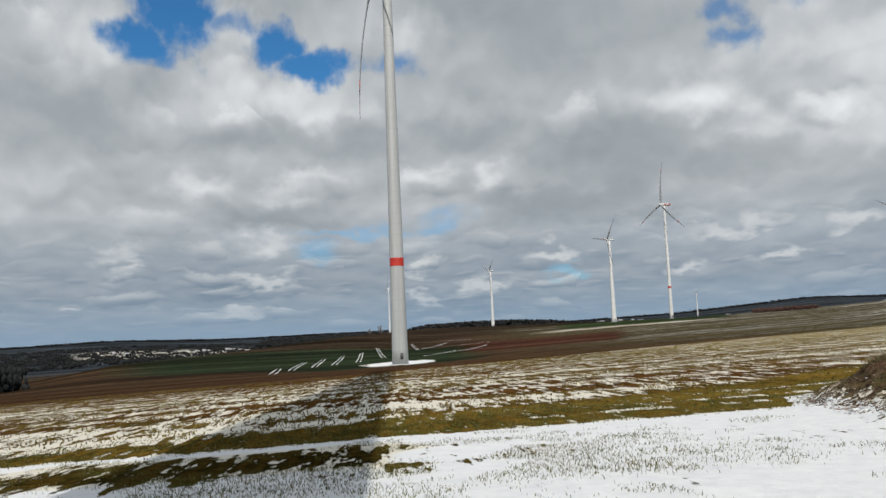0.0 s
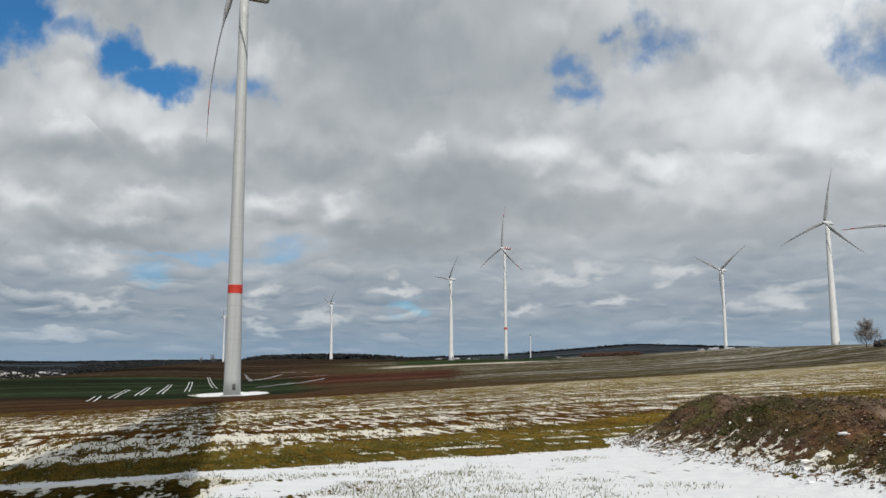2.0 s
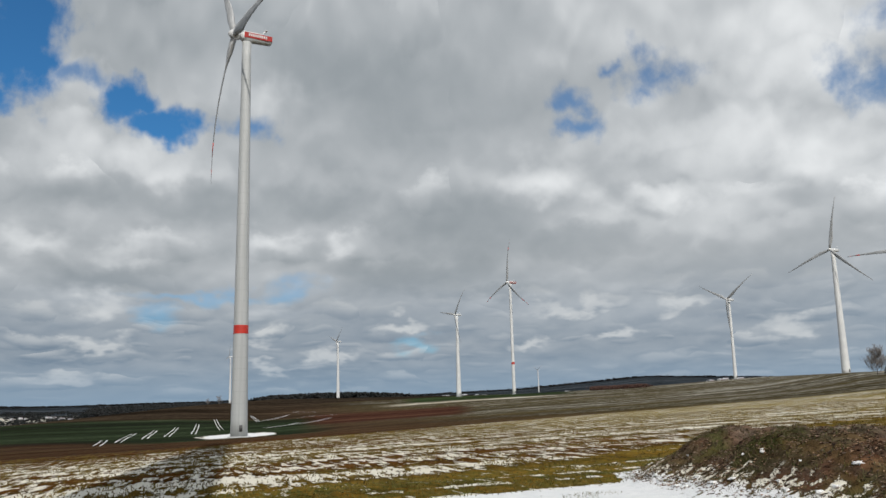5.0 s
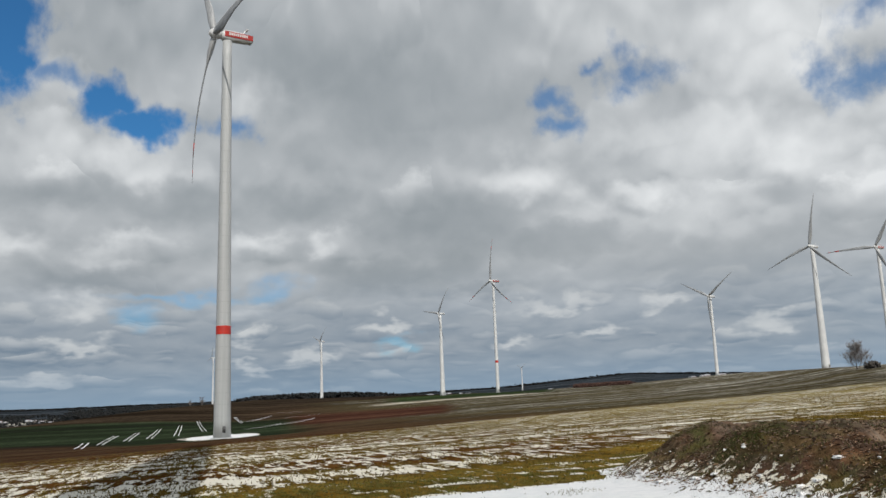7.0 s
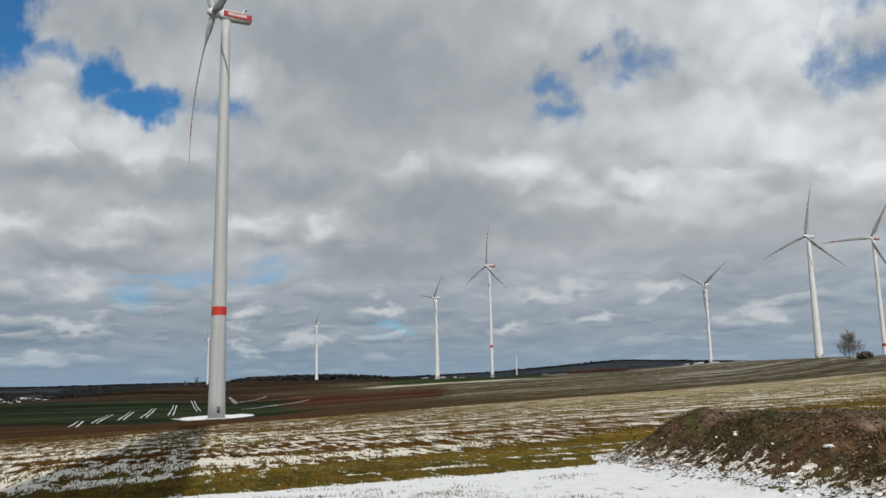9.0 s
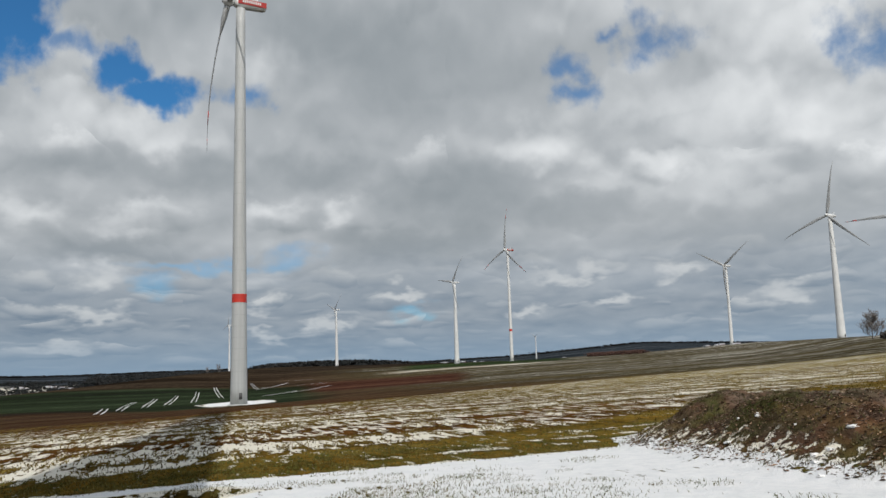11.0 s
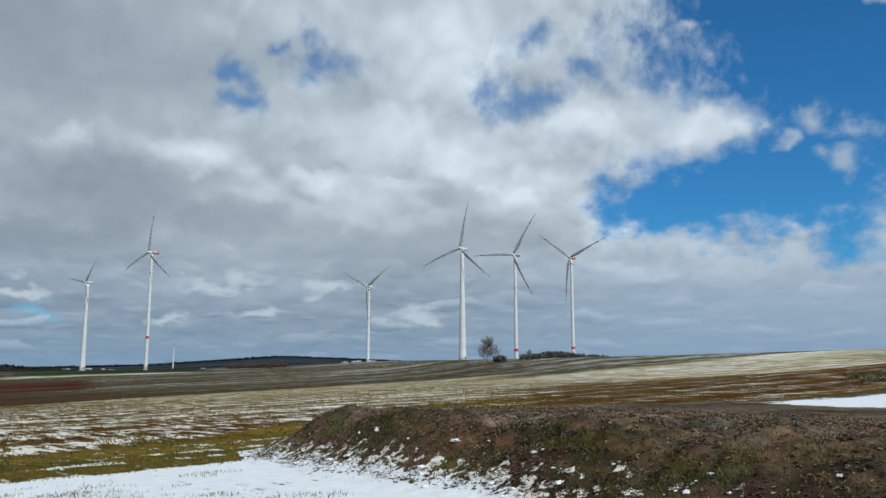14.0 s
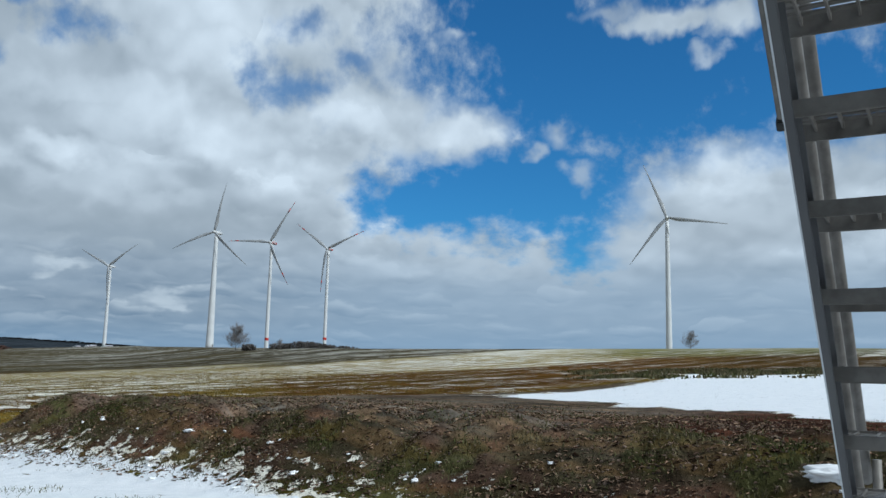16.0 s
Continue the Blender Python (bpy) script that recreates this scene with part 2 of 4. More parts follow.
def worn(a, b, scale, detail=5.0, lo=0.35, hi=0.65, rand=0.0):
    def build(N):
        f, _ = N.noise(place(N), scale, detail, 0.6)
        c = N.mix(N.ramp(f, lo, hi), a, b)
        if rand:
            r = N.n("ShaderNodeNewGeometry").outputs["Random Per Island"]
            c = N.mix(1.0, c, N.mix(r, (1 - rand,) * 3, (1 + rand,) * 3), "MULTIPLY")
        return c
    return build


def tower_colour(N):
    # faint rain streaks down the shell and joints between the rings
    sep = N.n("ShaderNodeSeparateXYZ")
    N.put(sep.inputs[0], place(N))
    f, _ = N.noise(N.vec("MULTIPLY", place(N), (1.2, 1.2, 0.03)), 1.0, 5.0, 0.6)
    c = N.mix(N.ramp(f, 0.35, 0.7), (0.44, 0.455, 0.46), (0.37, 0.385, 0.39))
    ring = N.math("FRACT", N.math("DIVIDE", sep.outputs[2], 3.8))
    return N.mix(N.ramp(ring, 0.965, 0.985), c, (0.33, 0.345, 0.35))


tower_paint = surface("tower paint", tower_colour, 0.45)
shell_paint = surface("shell paint", worn((0.66, 0.67, 0.67), (0.56, 0.57, 0.58), 0.4), 0.38)
red_paint = surface("red paint", worn((0.52, 0.035, 0.02), (0.44, 0.03, 0.02), 0.6), 0.45)
nacelle_red = surface("nacelle red", worn((0.42, 0.03, 0.025), (0.34, 0.025, 0.02), 0.5), 0.4)
blade_paint = surface("blade paint", worn((0.42, 0.43, 0.44), (0.34, 0.35, 0.36), 0.3), 0.4)
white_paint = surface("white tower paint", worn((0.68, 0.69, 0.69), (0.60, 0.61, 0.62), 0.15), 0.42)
dark_metal = surface("dark metal", worn((0.05, 0.05, 0.055), (0.08, 0.08, 0.08), 1.0), 0.5)
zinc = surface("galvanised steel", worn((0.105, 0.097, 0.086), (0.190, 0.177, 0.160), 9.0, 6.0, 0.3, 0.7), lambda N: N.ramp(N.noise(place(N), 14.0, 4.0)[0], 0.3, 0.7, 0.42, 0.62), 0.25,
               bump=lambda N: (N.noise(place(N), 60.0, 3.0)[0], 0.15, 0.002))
# paler than the treads: the reflected sky is put into the plate's colour
zinc_sky_glare = surface("galvanised steel with sky reflection in its colour", worn((0.60, 0.63, 0.66), (0.46, 0.48, 0.50), 7.0, 5.0, 0.3, 0.7), 0.35, 0.1)
rubber = surface("black rubber", worn((0.012, 0.012, 0.012), (0.025, 0.025, 0.025), 20.0), 0.7)
bark = surface("bare twigs", worn((0.15, 0.135, 0.125), (0.25, 0.225, 0.21), 0.8, rand=0.25), 0.9)
brush = surface("leafless thicket", worn((0.034, 0.030, 0.028), (0.070, 0.062, 0.055), 0.5, rand=0.35), 0.95)
# colour lowered to stand in for cloud shade over the far woods
wood_cloud_shade = surface("far wood with cloud shade in its colour", worn((0.014, 0.017, 0.018), (0.028, 0.028, 0.028), 0.02, rand=0.3), 1.0, spec=0.1)
red_brush = surface("russet hedge", worn((0.055, 0.032, 0.027), (0.085, 0.050, 0.040), 0.2, rand=0.35), 1.0, spec=0.1)
house_wall = surface("far house wall", worn((0.52, 0.51, 0.50), (0.40, 0.39, 0.38), 0.3), 0.8)
house_roof = surface("far house roof", worn((0.40, 0.41, 0.45), (0.16, 0.09, 0.08), 0.05, 2.0, 0.45, 0.55), 0.8)
snow_mat = surface("old snow", worn((0.80, 0.81, 0.83), (0.88, 0.88, 0.89), 6.0), 0.65, spec=0.3,
                   bump=lambda N: (N.noise(place(N), 30.0, 5.0, 0.6)[0], 0.35, 0.03))
blade_green = surface("grass blades", worn((0.060, 0.070, 0.012), (0.13, 0.105, 0.030), 1.5, rand=0.5), 0.85, spec=0.2)
blade_gold = surface("stubble straw", worn((0.155, 0.118, 0.030), (0.095, 0.066, 0.022), 0.25, rand=0.5), 0.9, spec=0.1)
blade_dry = surface("dry grass", worn((0.12, 0.098, 0.055), (0.042, 0.050, 0.014), 1.4, rand=0.6), 0.9, spec=0.2)
clod_mat = surface("earth clods", worn((0.050, 0.032, 0.022), (0.17, 0.125, 0.095), 4.0, rand=0.6), 0.95, spec=0.2)
leaf_mat = surface("russet leaves", worn((0.25, 0.165, 0.105), (0.080, 0.046, 0.030), 2.0, rand=0.6), 0.85, spec=0.2)


# ---- terrain ----
def smooth(t):
    t = np.clip(t, 0.0, 1.0)
    return t * t * (3 - 2 * t)


def vnoise(x, y, seed=0.0):
    ix, iy = np.floor(x), np.floor(y)
    fx, fy = smooth(x - ix), smooth(y - iy)

    def h(a, b):
        return np.modf(np.abs(np.sin(a * 127.1 + b * 311.7 + seed * 74.7) * 43758.5453))[0]
    top = h(ix, iy) * (1 - fx) + h(ix + 1, iy) * fx
    low_ = h(ix, iy + 1) * (1 - fx) + h(ix + 1, iy + 1) * fx
    return top * (1 - fy) + low_ * fy


def fbm(x, y, octaves=4, seed=0.0):
    total, amp, norm = 0.0, 1.0, 0.0
    for i in range(octaves):
        total = total + amp * vnoise(x * 2 ** i, y * 2 ** i, seed + i)
        norm, amp = norm + amp, amp * 0.5
    return total / norm


AZ_K = [-90, -60, -28, -22, -15, -7, -1, 8, 16, 24, 31, 37, 45, 56, 64, 76, 110]
FIELD_EL = [-2.2, -2.2, -2.1, -1.0, -0.5, 0.25, 0.60, 0.57, 0.56, 0.82, 1.20, 1.30, 1.45, 1.68, 1.84, 2.05, 2.0]
FIELD_R = [500, 500, 500, 650, 800, 1100, 1400, 1300, 1120, 1150, 1120, 640, 360, 280, 260, 260, 260]
FAR_EL = [0.3, 0.3, 0.33, 0.52, 0.36, 0.45, 0.50, 0.55, 0.80, 1.38, 1.12, 0.6, 0.5, 0.5, 0.5, 0.5, 0.5]


def bank_shape(x, y):
    """Height of the earth bank's flat top and face, 0 to 1."""
    foot = 6.9 + 0.5 * np.sin(y * 0.35) + 0.9 * fbm(x * 0.35, y * 0.35, 3, 3.0) - 0.4
    face = smooth((x - foot) / 2.3)
    north = smooth((19.6 + 0.10 * (x - 9) - y + 1.6 * fbm(x * 0.3, y * 0.3, 3, 9.0)) / 4.2)
    return face * north * smooth((60 - x) / 20)


def zg(x, y):
    """Height of the ground."""
    x, y = np.asarray(x, float), np.asarray(y, float)
    r = np.hypot(x, y) + 1e-6
    az = np.degrees(np.arctan2(x, y))
    az = np.where(np.abs(az) > 110, 110 - (np.abs(az) - 110) * 20 / 7.0, az)
    sn, cs = x / r, y / r
    near = (0.043 * sn - 0.0215 * cs) * r * r / (r + 12.0)
    rc = np.interp(az, AZ_K, FIELD_R)
    zc = EYE + rc * np.tan(np.radians(np.interp(az, AZ_K, FIELD_EL)))
    w = smooth((r / rc - 0.12) / 0.88)
    inner = near * (1 - w) + zc * (r / rc) * w
    far_r = 4300.0
    zf = EYE + far_r * np.tan(np.radians(np.interp(az, AZ_K, FAR_EL)))
    q = np.clip((r - rc) / (far_r - rc), 0, 1)
    sag = np.where(np.interp(az, AZ_K, FIELD_R) < 900, 26.0, 6.0)
    outer = zc + (zf - zc) * smooth((q - 0.15) / 0.85) - sag * smooth(q / 0.16) * (1 - smooth((q - 0.45) / 0.5))
    z = np.where(r < rc, inner, outer)
    b = bank_shape(x, y)
    level = 0.90 + 0.06 * fbm(x * 0.5, y * 0.5, 3, 5.0)
    z = np.where(b > 0, z + np.maximum(level - z, 0.0) * b, z)
    z = z - 1.5 * np.exp(-((r - 262) / 55) ** 2) * smooth((az + 16) / 8) * smooth((8 - az) / 8)
    rugged = b * smooth((14 - x) / 4) * smooth((x - 5.5) / 2)
    z = z + rugged * ((fbm(x * 1.3, y * 1.3, 3, 7.0) - 0.5) * 0.46 + (fbm(x * 4.5, y * 4.5, 3, 8.0) - 0.5) * 0.20)
    z = z + (fbm(x * 0.7, y * 0.7, 4, 1.0) - 0.5) * 0.07 * smooth((90 - r) / 50)
    return z


def zat(x, y):
    return float(zg(np.array([x]), np.array([y]))[0])


fine_az = np.arange(-36, 92, 0.28)
coarse_az = np.arange(92, 324, 4.0)
ring_az = np.radians(np.concatenate([fine_az, coarse_az]))
rings = np.concatenate([[0.4], 0.8 * 1.0135 ** np.arange(0, 650)])
rings = rings[rings < 4900]
RR, AA = np.meshgrid(rings, ring_az, indexing="ij")
GX, GY = RR * np.sin(AA), RR * np.cos(AA)
GZ = zg(GX, GY)
nr, na = RR.shape
coords = np.stack([GX, GY, GZ], -1).reshape(-1, 3)
ii, jj = np.meshgrid(np.arange(nr - 1), np.arange(na), indexing="ij")
j2 = (jj + 1) % na
quads = np.stack([ii * na + jj, ii * na + j2, (ii + 1) * na + j2, (ii + 1) * na + jj], -1).reshape(-1, 4)
hub_index = len(coords)
coords = np.vstack([coords, [[0, 0, zat(0, 0)]]])
mesh = bpy.data.meshes.new("ground")
mesh.vertices.add(len(coords))
mesh.vertices.foreach_set("co", coords.ravel())
tris = np.stack([np.full(na, hub_index), (np.arange(na) + 1) % na, np.arange(na)], -1)
nq = len(quads)
mesh.loops.add(nq * 4 + na * 3)
mesh.loops.foreach_set("vertex_index", np.concatenate([quads[:, ::-1].ravel(), tris[:, ::-1].ravel()]).astype(np.int32))
mesh.polygons.add(nq + na)
mesh.polygons.foreach_set("loop_start", np.concatenate([np.arange(nq) * 4, nq * 4 + np.arange(na) * 3]).astype(np.int32))
mesh.polygons.foreach_set("use_smooth", np.ones(nq + na, bool))
mesh.update(calc_edges=True)

# what grows or lies where: soil colour, with haze in it far off, and share of snow
X, Y = coords[:, 0], coords[:, 1]
R_ = np.hypot(X, Y)
AZ = np.degrees(np.arctan2(X, Y))
V = Y - 0.09 * X
wave = (fbm(X * 0.02, Y * 0.02, 3, 11.0) - 0.5)
col = np.zeros((len(coords), 3))
snow = np.zeros(len(coords))


def lay(mask, colour, cover=None):
    m = np.clip(mask, 0, 1)
    col[:] = col * (1 - m[:, None]) + np.array(colour) * m[:, None]
    if cover is not None:
        snow[:] = snow * (1 - m) + cover * m


def band(v, a, b, s):
    return smooth((v - a) / s + 0.5) * smooth((b - v) / s + 0.5)


OLIVE, EARTH, DARK = (0.132, 0.098, 0.022), (0.048, 0.030, 0.018), (0.026, 0.020, 0.015)
STUBBLE, GREEN, HAZE_BLUE = (0.046, 0.037, 0.018), (0.022, 0.031, 0.017), (0.030, 0.036, 0.043)
lay(np.ones(len(X)), DARK, 0.0)
lay(smooth((1200 - R_) / 400), EARTH, 0.02)
# yard
lay(smooth((17.2 - V) / 0.5), (0.07, 0.068, 0.02), 0.97)
yard_lawn = band(Y, 10.6, 15.0, 1.6) * smooth((4 - X) / 6) * smooth((fbm(X * 0.35, Y * 0.9, 3, 31.0) - 0.36) / 0.14)
lay(yard_lawn * smooth((17.2 - V) / 0.5), (0.066, 0.056, 0.014), 0.40)
lay(band(Y + 4 * wave, 12.4, 15.2, 0.8) * band(X, -7.5, -0.8, 2.0), (0.056, 0.044, 0.012), 0.22)
lay(band(Y, 6, 12.4, 1.5) * smooth((0.5 - X) / 3), (0.060, 0.055, 0.016), 0.72)
# grass along the field's edge, stubble with snow, then bare earth
olive_top = np.interp(X, (-10, -5, 0, 6, 16, 26), (19.0, 19.8, 23.0, 24.0, 30.0, 37.0)) + 2.5 * wave
stripe_top = 74 + 28 * smooth((X + 14) / 12) + 0.6 * np.clip(X, 0, 90) + 16 * wave
lay(band(V, 16.8, 400, 0.6), EARTH, 0.03)
thin = 0.22 * smooth((V - 45) / 60)
lay(band(V, olive_top, stripe_top, 3.0), (0.090, 0.070, 0.020), 0.40 - thin)
lay(band(V, olive_top, stripe_top, 3.0) * smooth((X - 8) / 25) * smooth((V - 34) / 12), (0.155, 0.128, 0.046), 0.40 - 0.5 * thin)
patch = fbm(X * 0.05, V * 0.16, 3, 51.0)
lay(band(V, olive_top, stripe_top, 3.0) * smooth((patch - 0.52) / 0.06) * (1 - 0.8 * smooth((X - 8) / 25)), (0.078, 0.044, 0.016), 0.33 - thin)
lay(band(V, olive_top, stripe_top, 3.0) * smooth((0.44 - patch) / 0.06) * (1 - 0.8 * smooth((X - 8) / 25)), (0.098, 0.076, 0.022), 0.47 - thin)
lay(band(V, 16.8, olive_top, 1.0), OLIVE, 0.09)
for v0, w0, x0 in ((18.1, 0.5, 0.0), (19.6, 0.35, 3.0), (21.6, 0.5, 5.0)):
    lay(band(V + 1.2 * wave, v0, v0 + w0, 0.3) * smooth((X - x0) / 4), OLIVE, 0.55)
lay(band(V, stripe_top, stripe_top + 900, 20) * smooth((X + 10 * wave - 6) / 90), STUBBLE, 0.11)
lay(band(V, stripe_top, stripe_top + 18, 6) * smooth((14 - X) / 20), (0.060, 0.030, 0.014), 0.05)
right = smooth((AZ - 36) / 7)
lay(band(V, 20, 46 + 30 * wave, 5) * right, (0.078, 0.045, 0.015), 0.14)
lay(band(V, 46 + 30 * wave, 110 + 40 * wave, 6) * right, (0.185, 0.150, 0.055), 0.36)
lay(band(V, 110 + 40 * wave, 900, 16) * right, STUBBLE, 0.15)
lay(smooth((AZ - 58) / 8) * band(R_, 150, 900, 30), (0.120, 0.112, 0.045), 0.20)
lay(smooth((AZ - 64) / 8) * band(R_, 60, 150, 30), (0.075, 0.050, 0.020), 0.08)
# the green winter crop beyond the near turbine, the red earth and the far plough
GA = smooth((AZ + 24) / 6) * smooth((4 - AZ) / 4)
lay(band(R_ + 6 * AZ, 225, 640, 40) * GA, GREEN, 0.03)
lay(band(R_ + 6 * AZ, 640, 1500, 90) * smooth((13 - AZ) / 22), (0.030, 0.022, 0.015), 0.0)
lay(band(AZ, 1.5, 12, 2.0) * band(R_, 420, 700, 90), (0.058, 0.027, 0.018), 0.03)
lay(band(AZ, 8, 19, 2.0) * band(R_, 900, 1100, 60), (0.028, 0.042, 0.018), 0.03)
lay(band(AZ, 7, 18, 3.0) * band(R_ + 60 * wave, 830, 880, 30), (0.12, 0.10, 0.07), 0.42)
# beyond 1500 m the blue haze of distance is put into the ground colour
lay(smooth((R_ - 1500) / 300), HAZE_BLUE, 0.02)
lay(band(AZ, -24, -13, 2.0) * band(R_, 2300, 2900, 200), (0.06, 0.06, 0.055), 0.42)
T1X, T1Y = 290 * math.sin(radians(-3.16)), 290 * math.cos(radians(-3.16))
lay(smooth((10.5 + 14 * (fbm(X * 0.16, Y * 0.08, 3, 95.0) - 0.5) - np.hypot(X - T1X, (Y - T1Y - 16) * 0.42)) / 2.0), (0.06, 0.05, 0.04), 1.0)
# earth bank, gravel stand and the snow on it
B = bank_shape(X, Y)
onbank = smooth(B * 3 - 0.15)
lay(onbank * smooth((50 - X) / 10), (0.078, 0.064, 0.038), 0.0)
russet = band(fbm(X * 1.1, Y * 1.1, 3, 61.0), 0.5, 2, 0.1)
lay(onbank * russet, (0.086, 0.054, 0.038), 0.0)
lay(onbank * band(fbm(X * 1.4, Y * 1.4, 3, 21.0), 0.52, 2, 0.1), (0.058, 0.056, 0.022), 0.0)
lay(onbank * smooth((X - 13) / 3), (0.105, 0.090, 0.072), 0.0)
lay(onbank * band(X, 9.2, 17, 1.5) * smooth((Y - 3) / 5) * (0.5 + 0.5 * smooth((fbm(X * 0.9, Y * 0.9, 3, 63.0) - 0.4) / 0.15)), (0.185, 0.160, 0.130), 0.0)
lay(onbank * band(X, 11.0, 19, 1.5) * smooth((9 - Y) / 4), (0.060, 0.034, 0.027), 0.03)
cover = np.clip(0.86 - B * 1.35, 0, 1) * (0.35 + 0.65 * smooth((Y - 6.0) / 5.0)) * smooth((9.4 - X) / 1.6)
snow = np.where(B > 0.02, cover, snow)
ragged = 5 * (fbm(X * 0.22, Y * 1.1, 3, 91.0) - 0.5)
pad = band(X + 5 * wave + ragged, 19.0 + 0.35 * (Y - 4.8), 66, 1.2) * smooth((10.5 + 0.24 * X - Y + 5 * wave + 0.6 * ragged) / 2)
lay(np.clip(pad, 0, 1), (0.10, 0.08, 0.07), 0.93)

for name, values in (("snow", snow), ("bank", smooth(B * 12)), ("far", smooth((R_ - 90) / 160))):
    a = mesh.attributes.new(name, "FLOAT", "POINT")
    a.data.foreach_set("value", values.astype(np.float32))
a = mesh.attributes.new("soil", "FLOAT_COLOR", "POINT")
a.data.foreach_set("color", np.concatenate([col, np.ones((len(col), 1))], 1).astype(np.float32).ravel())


def ground_material():
    m = bpy.data.materials.new("fields and snow")
    m.use_nodes = True
    N = Nodes(m.node_tree)
    p = place(N)
    soil = N.n("ShaderNodeAttribute", attribute_name="soil").outputs["Color"]
    share = N.n("ShaderNodeAttribute", attribute_name="snow").outputs["Fac"]
    onbank_ = N.n("ShaderNodeAttribute", attribute_name="bank").outputs["Fac"]
    far = N.n("ShaderNodeAttribute", attribute_name="far").outputs["Fac"]
    close = N.math("SUBTRACT", 1.0, far)
    turned = N.n("ShaderNodeMapping")
    turned.inputs["Rotation"].default_value = (0, 0, radians(-5.1))
    N.put(turned.inputs["Vector"], p)
    row = turned.outputs[0]
    # drifts of snow lie along the drilled rows
    long_, _ = N.noise(N.vec("MULTIPLY", row, (2.4, 0.34, 0.2)), 1.0, 4.0, 0.62)
    line_, _ = N.noise(N.vec("MULTIPLY", row, (0.16, 0.20, 0.1)), 1.0, 6.0, 0.70)
    mid_, _ = N.noise(N.vec("MULTIPLY", row, (4.2, 0.95, 0.9)), 1.0, 4.0, 0.60)
    wide_, _ = N.noise(N.vec("MULTIPLY", row, (0.004, 0.028, 0.01)), 1.0, 6.0, 0.72)
    vast_, _ = N.noise(N.vec("MULTIPLY", row, (0.0022, 0.0095, 0.01)), 1.0, 5.0, 0.70)
    clump, _ = N.noise(p, 4.2, 4.0, 0.62)
    small, _ = N.noise(p, 3.6, 6.0, 0.7)
    tiny, _ = N.noise(p, 34.0, 4.0, 0.6)
    s = N.math("ADD", N.math("MULTIPLY", long_, 0.60), N.math("MULTIPLY", mid_, 0.40))
    s = N.math("ADD", s, N.math("MULTIPLY", line_, 0.30))
    s = N.math("SUBTRACT", N.math("ADD", s, N.math("MULTIPLY", small, 0.22)), 0.26)
    sep = N.n("ShaderNodeSeparateXYZ")
    N.put(sep.inputs[0], row)
    furrow = N.math("SINE", N.math("ADD", N.math("MULTIPLY", sep.outputs[1], 1.2), N.math("MULTIPLY", line_, 9.0)))
    s = N.math("ADD", s, N.math("MULTIPLY", furrow, 0.035))
    s = N.math("ADD", s, N.math("MULTIPLY", N.math("ADD", N.math("SUBTRACT", wide_, 0.5), N.math("SUBTRACT", vast_, 0.5)), 0.15))
    s_bank = N.math("ADD", N.math("MULTIPLY", clump, 0.75), N.math("MULTIPLY", small, 0.25))
    s = N.math("ADD", N.math("MULTIPLY", s, N.math("SUBTRACT", 1.0, onbank_)), N.math("MULTIPLY", s_bank, onbank_))
    # far off only the long bands and rows can be told apart
    s_far = N.math("ADD", N.math("MULTIPLY", wide_, 0.45), N.math("MULTIPLY", vast_, 0.22))
    s_far = N.math("ADD", s_far, N.math("MULTIPLY", line_, 0.33))
    s = N.math("ADD", N.math("MULTIPLY", s, close), N.math("MULTIPLY", s_far, far))
    level = N.ramp(share, 0.0, 1.0, 0.37, 0.67, False)
    lies = N.math("MULTIPLY", N.ramp(N.math("SUBTRACT", level, s), N.math("SUBTRACT", -0.012, N.math("MULTIPLY", far, 0.10)), N.math("ADD", 0.016, N.math("MULTIPLY", far, 0.06))), N.ramp(share, 0.02, 0.12))
    # soil: two scales of variation, darker wet spots, straw
    tone = N.ramp(line_, 0.3, 0.7, 0.45, 1.55, False)
    tone = N.math("ADD", tone, N.math("MULTIPLY", furrow, -0.22))
    tone = N.math("MULTIPLY", tone, N.ramp(wide_, 0.34, 0.66, 0.45, 1.6, False))
    tone = N.math("MULTIPLY", tone, N.ramp(vast_, 0.36, 0.64, 0.40, 1.6, False))
    c = N.mix(1.0, soil, N.join(tone, tone, tone), "MULTIPLY")
    c = N.mix(N.math("MULTIPLY", N.ramp(long_, 0.45, 0.60, 0.0, 0.6), close), c, N.mix(1.0, soil, (1.35, 1.0, 0.75), "MULTIPLY"))
    tone2 = N.ramp(small, 0.3, 0.7, N.math("ADD", 0.30, N.math("MULTIPLY", far, 0.65)), N.math("SUBTRACT", 1.70, N.math("MULTIPLY", far, 0.65)), False)
    c = N.mix(1.0, c, N.join(tone2, tone2, tone2), "MULTIPLY")
    c = N.mix(N.math("MULTIPLY", N.ramp(tiny, 0.62, 0.75, 0.0, 0.35), close), c, (0.13, 0.10, 0.055))
    white = N.mix(N.ramp(small, 0.35, 0.7), (0.78, 0.79, 0.81), (0.68, 0.70, 0.73))
    white = N.mix(N.ramp(share, 0.45, 0.62, 1.0, 0.0), white, (0.70, 0.665, 0.575))
    c = N.mix(lies, c, white)
    bsdf = N.n("ShaderNodeBsdfPrincipled")
    N.put(bsdf.inputs["Base Color"], c)
    N.put(bsdf.inputs["Roughness"], N.ramp(lies, 0, 1, 0.95, 0.6))
    N.put(bsdf.inputs["Specular IOR Level"], N.math("MULTIPLY", lies, 0.2))
    height = N.math("ADD", N.math("MULTIPLY", lies, 0.6), N.math("ADD", N.math("MULTIPLY", small, 0.7), N.math("MULTIPLY", tiny, 0.25)))
    bump = N.n("ShaderNodeBump")
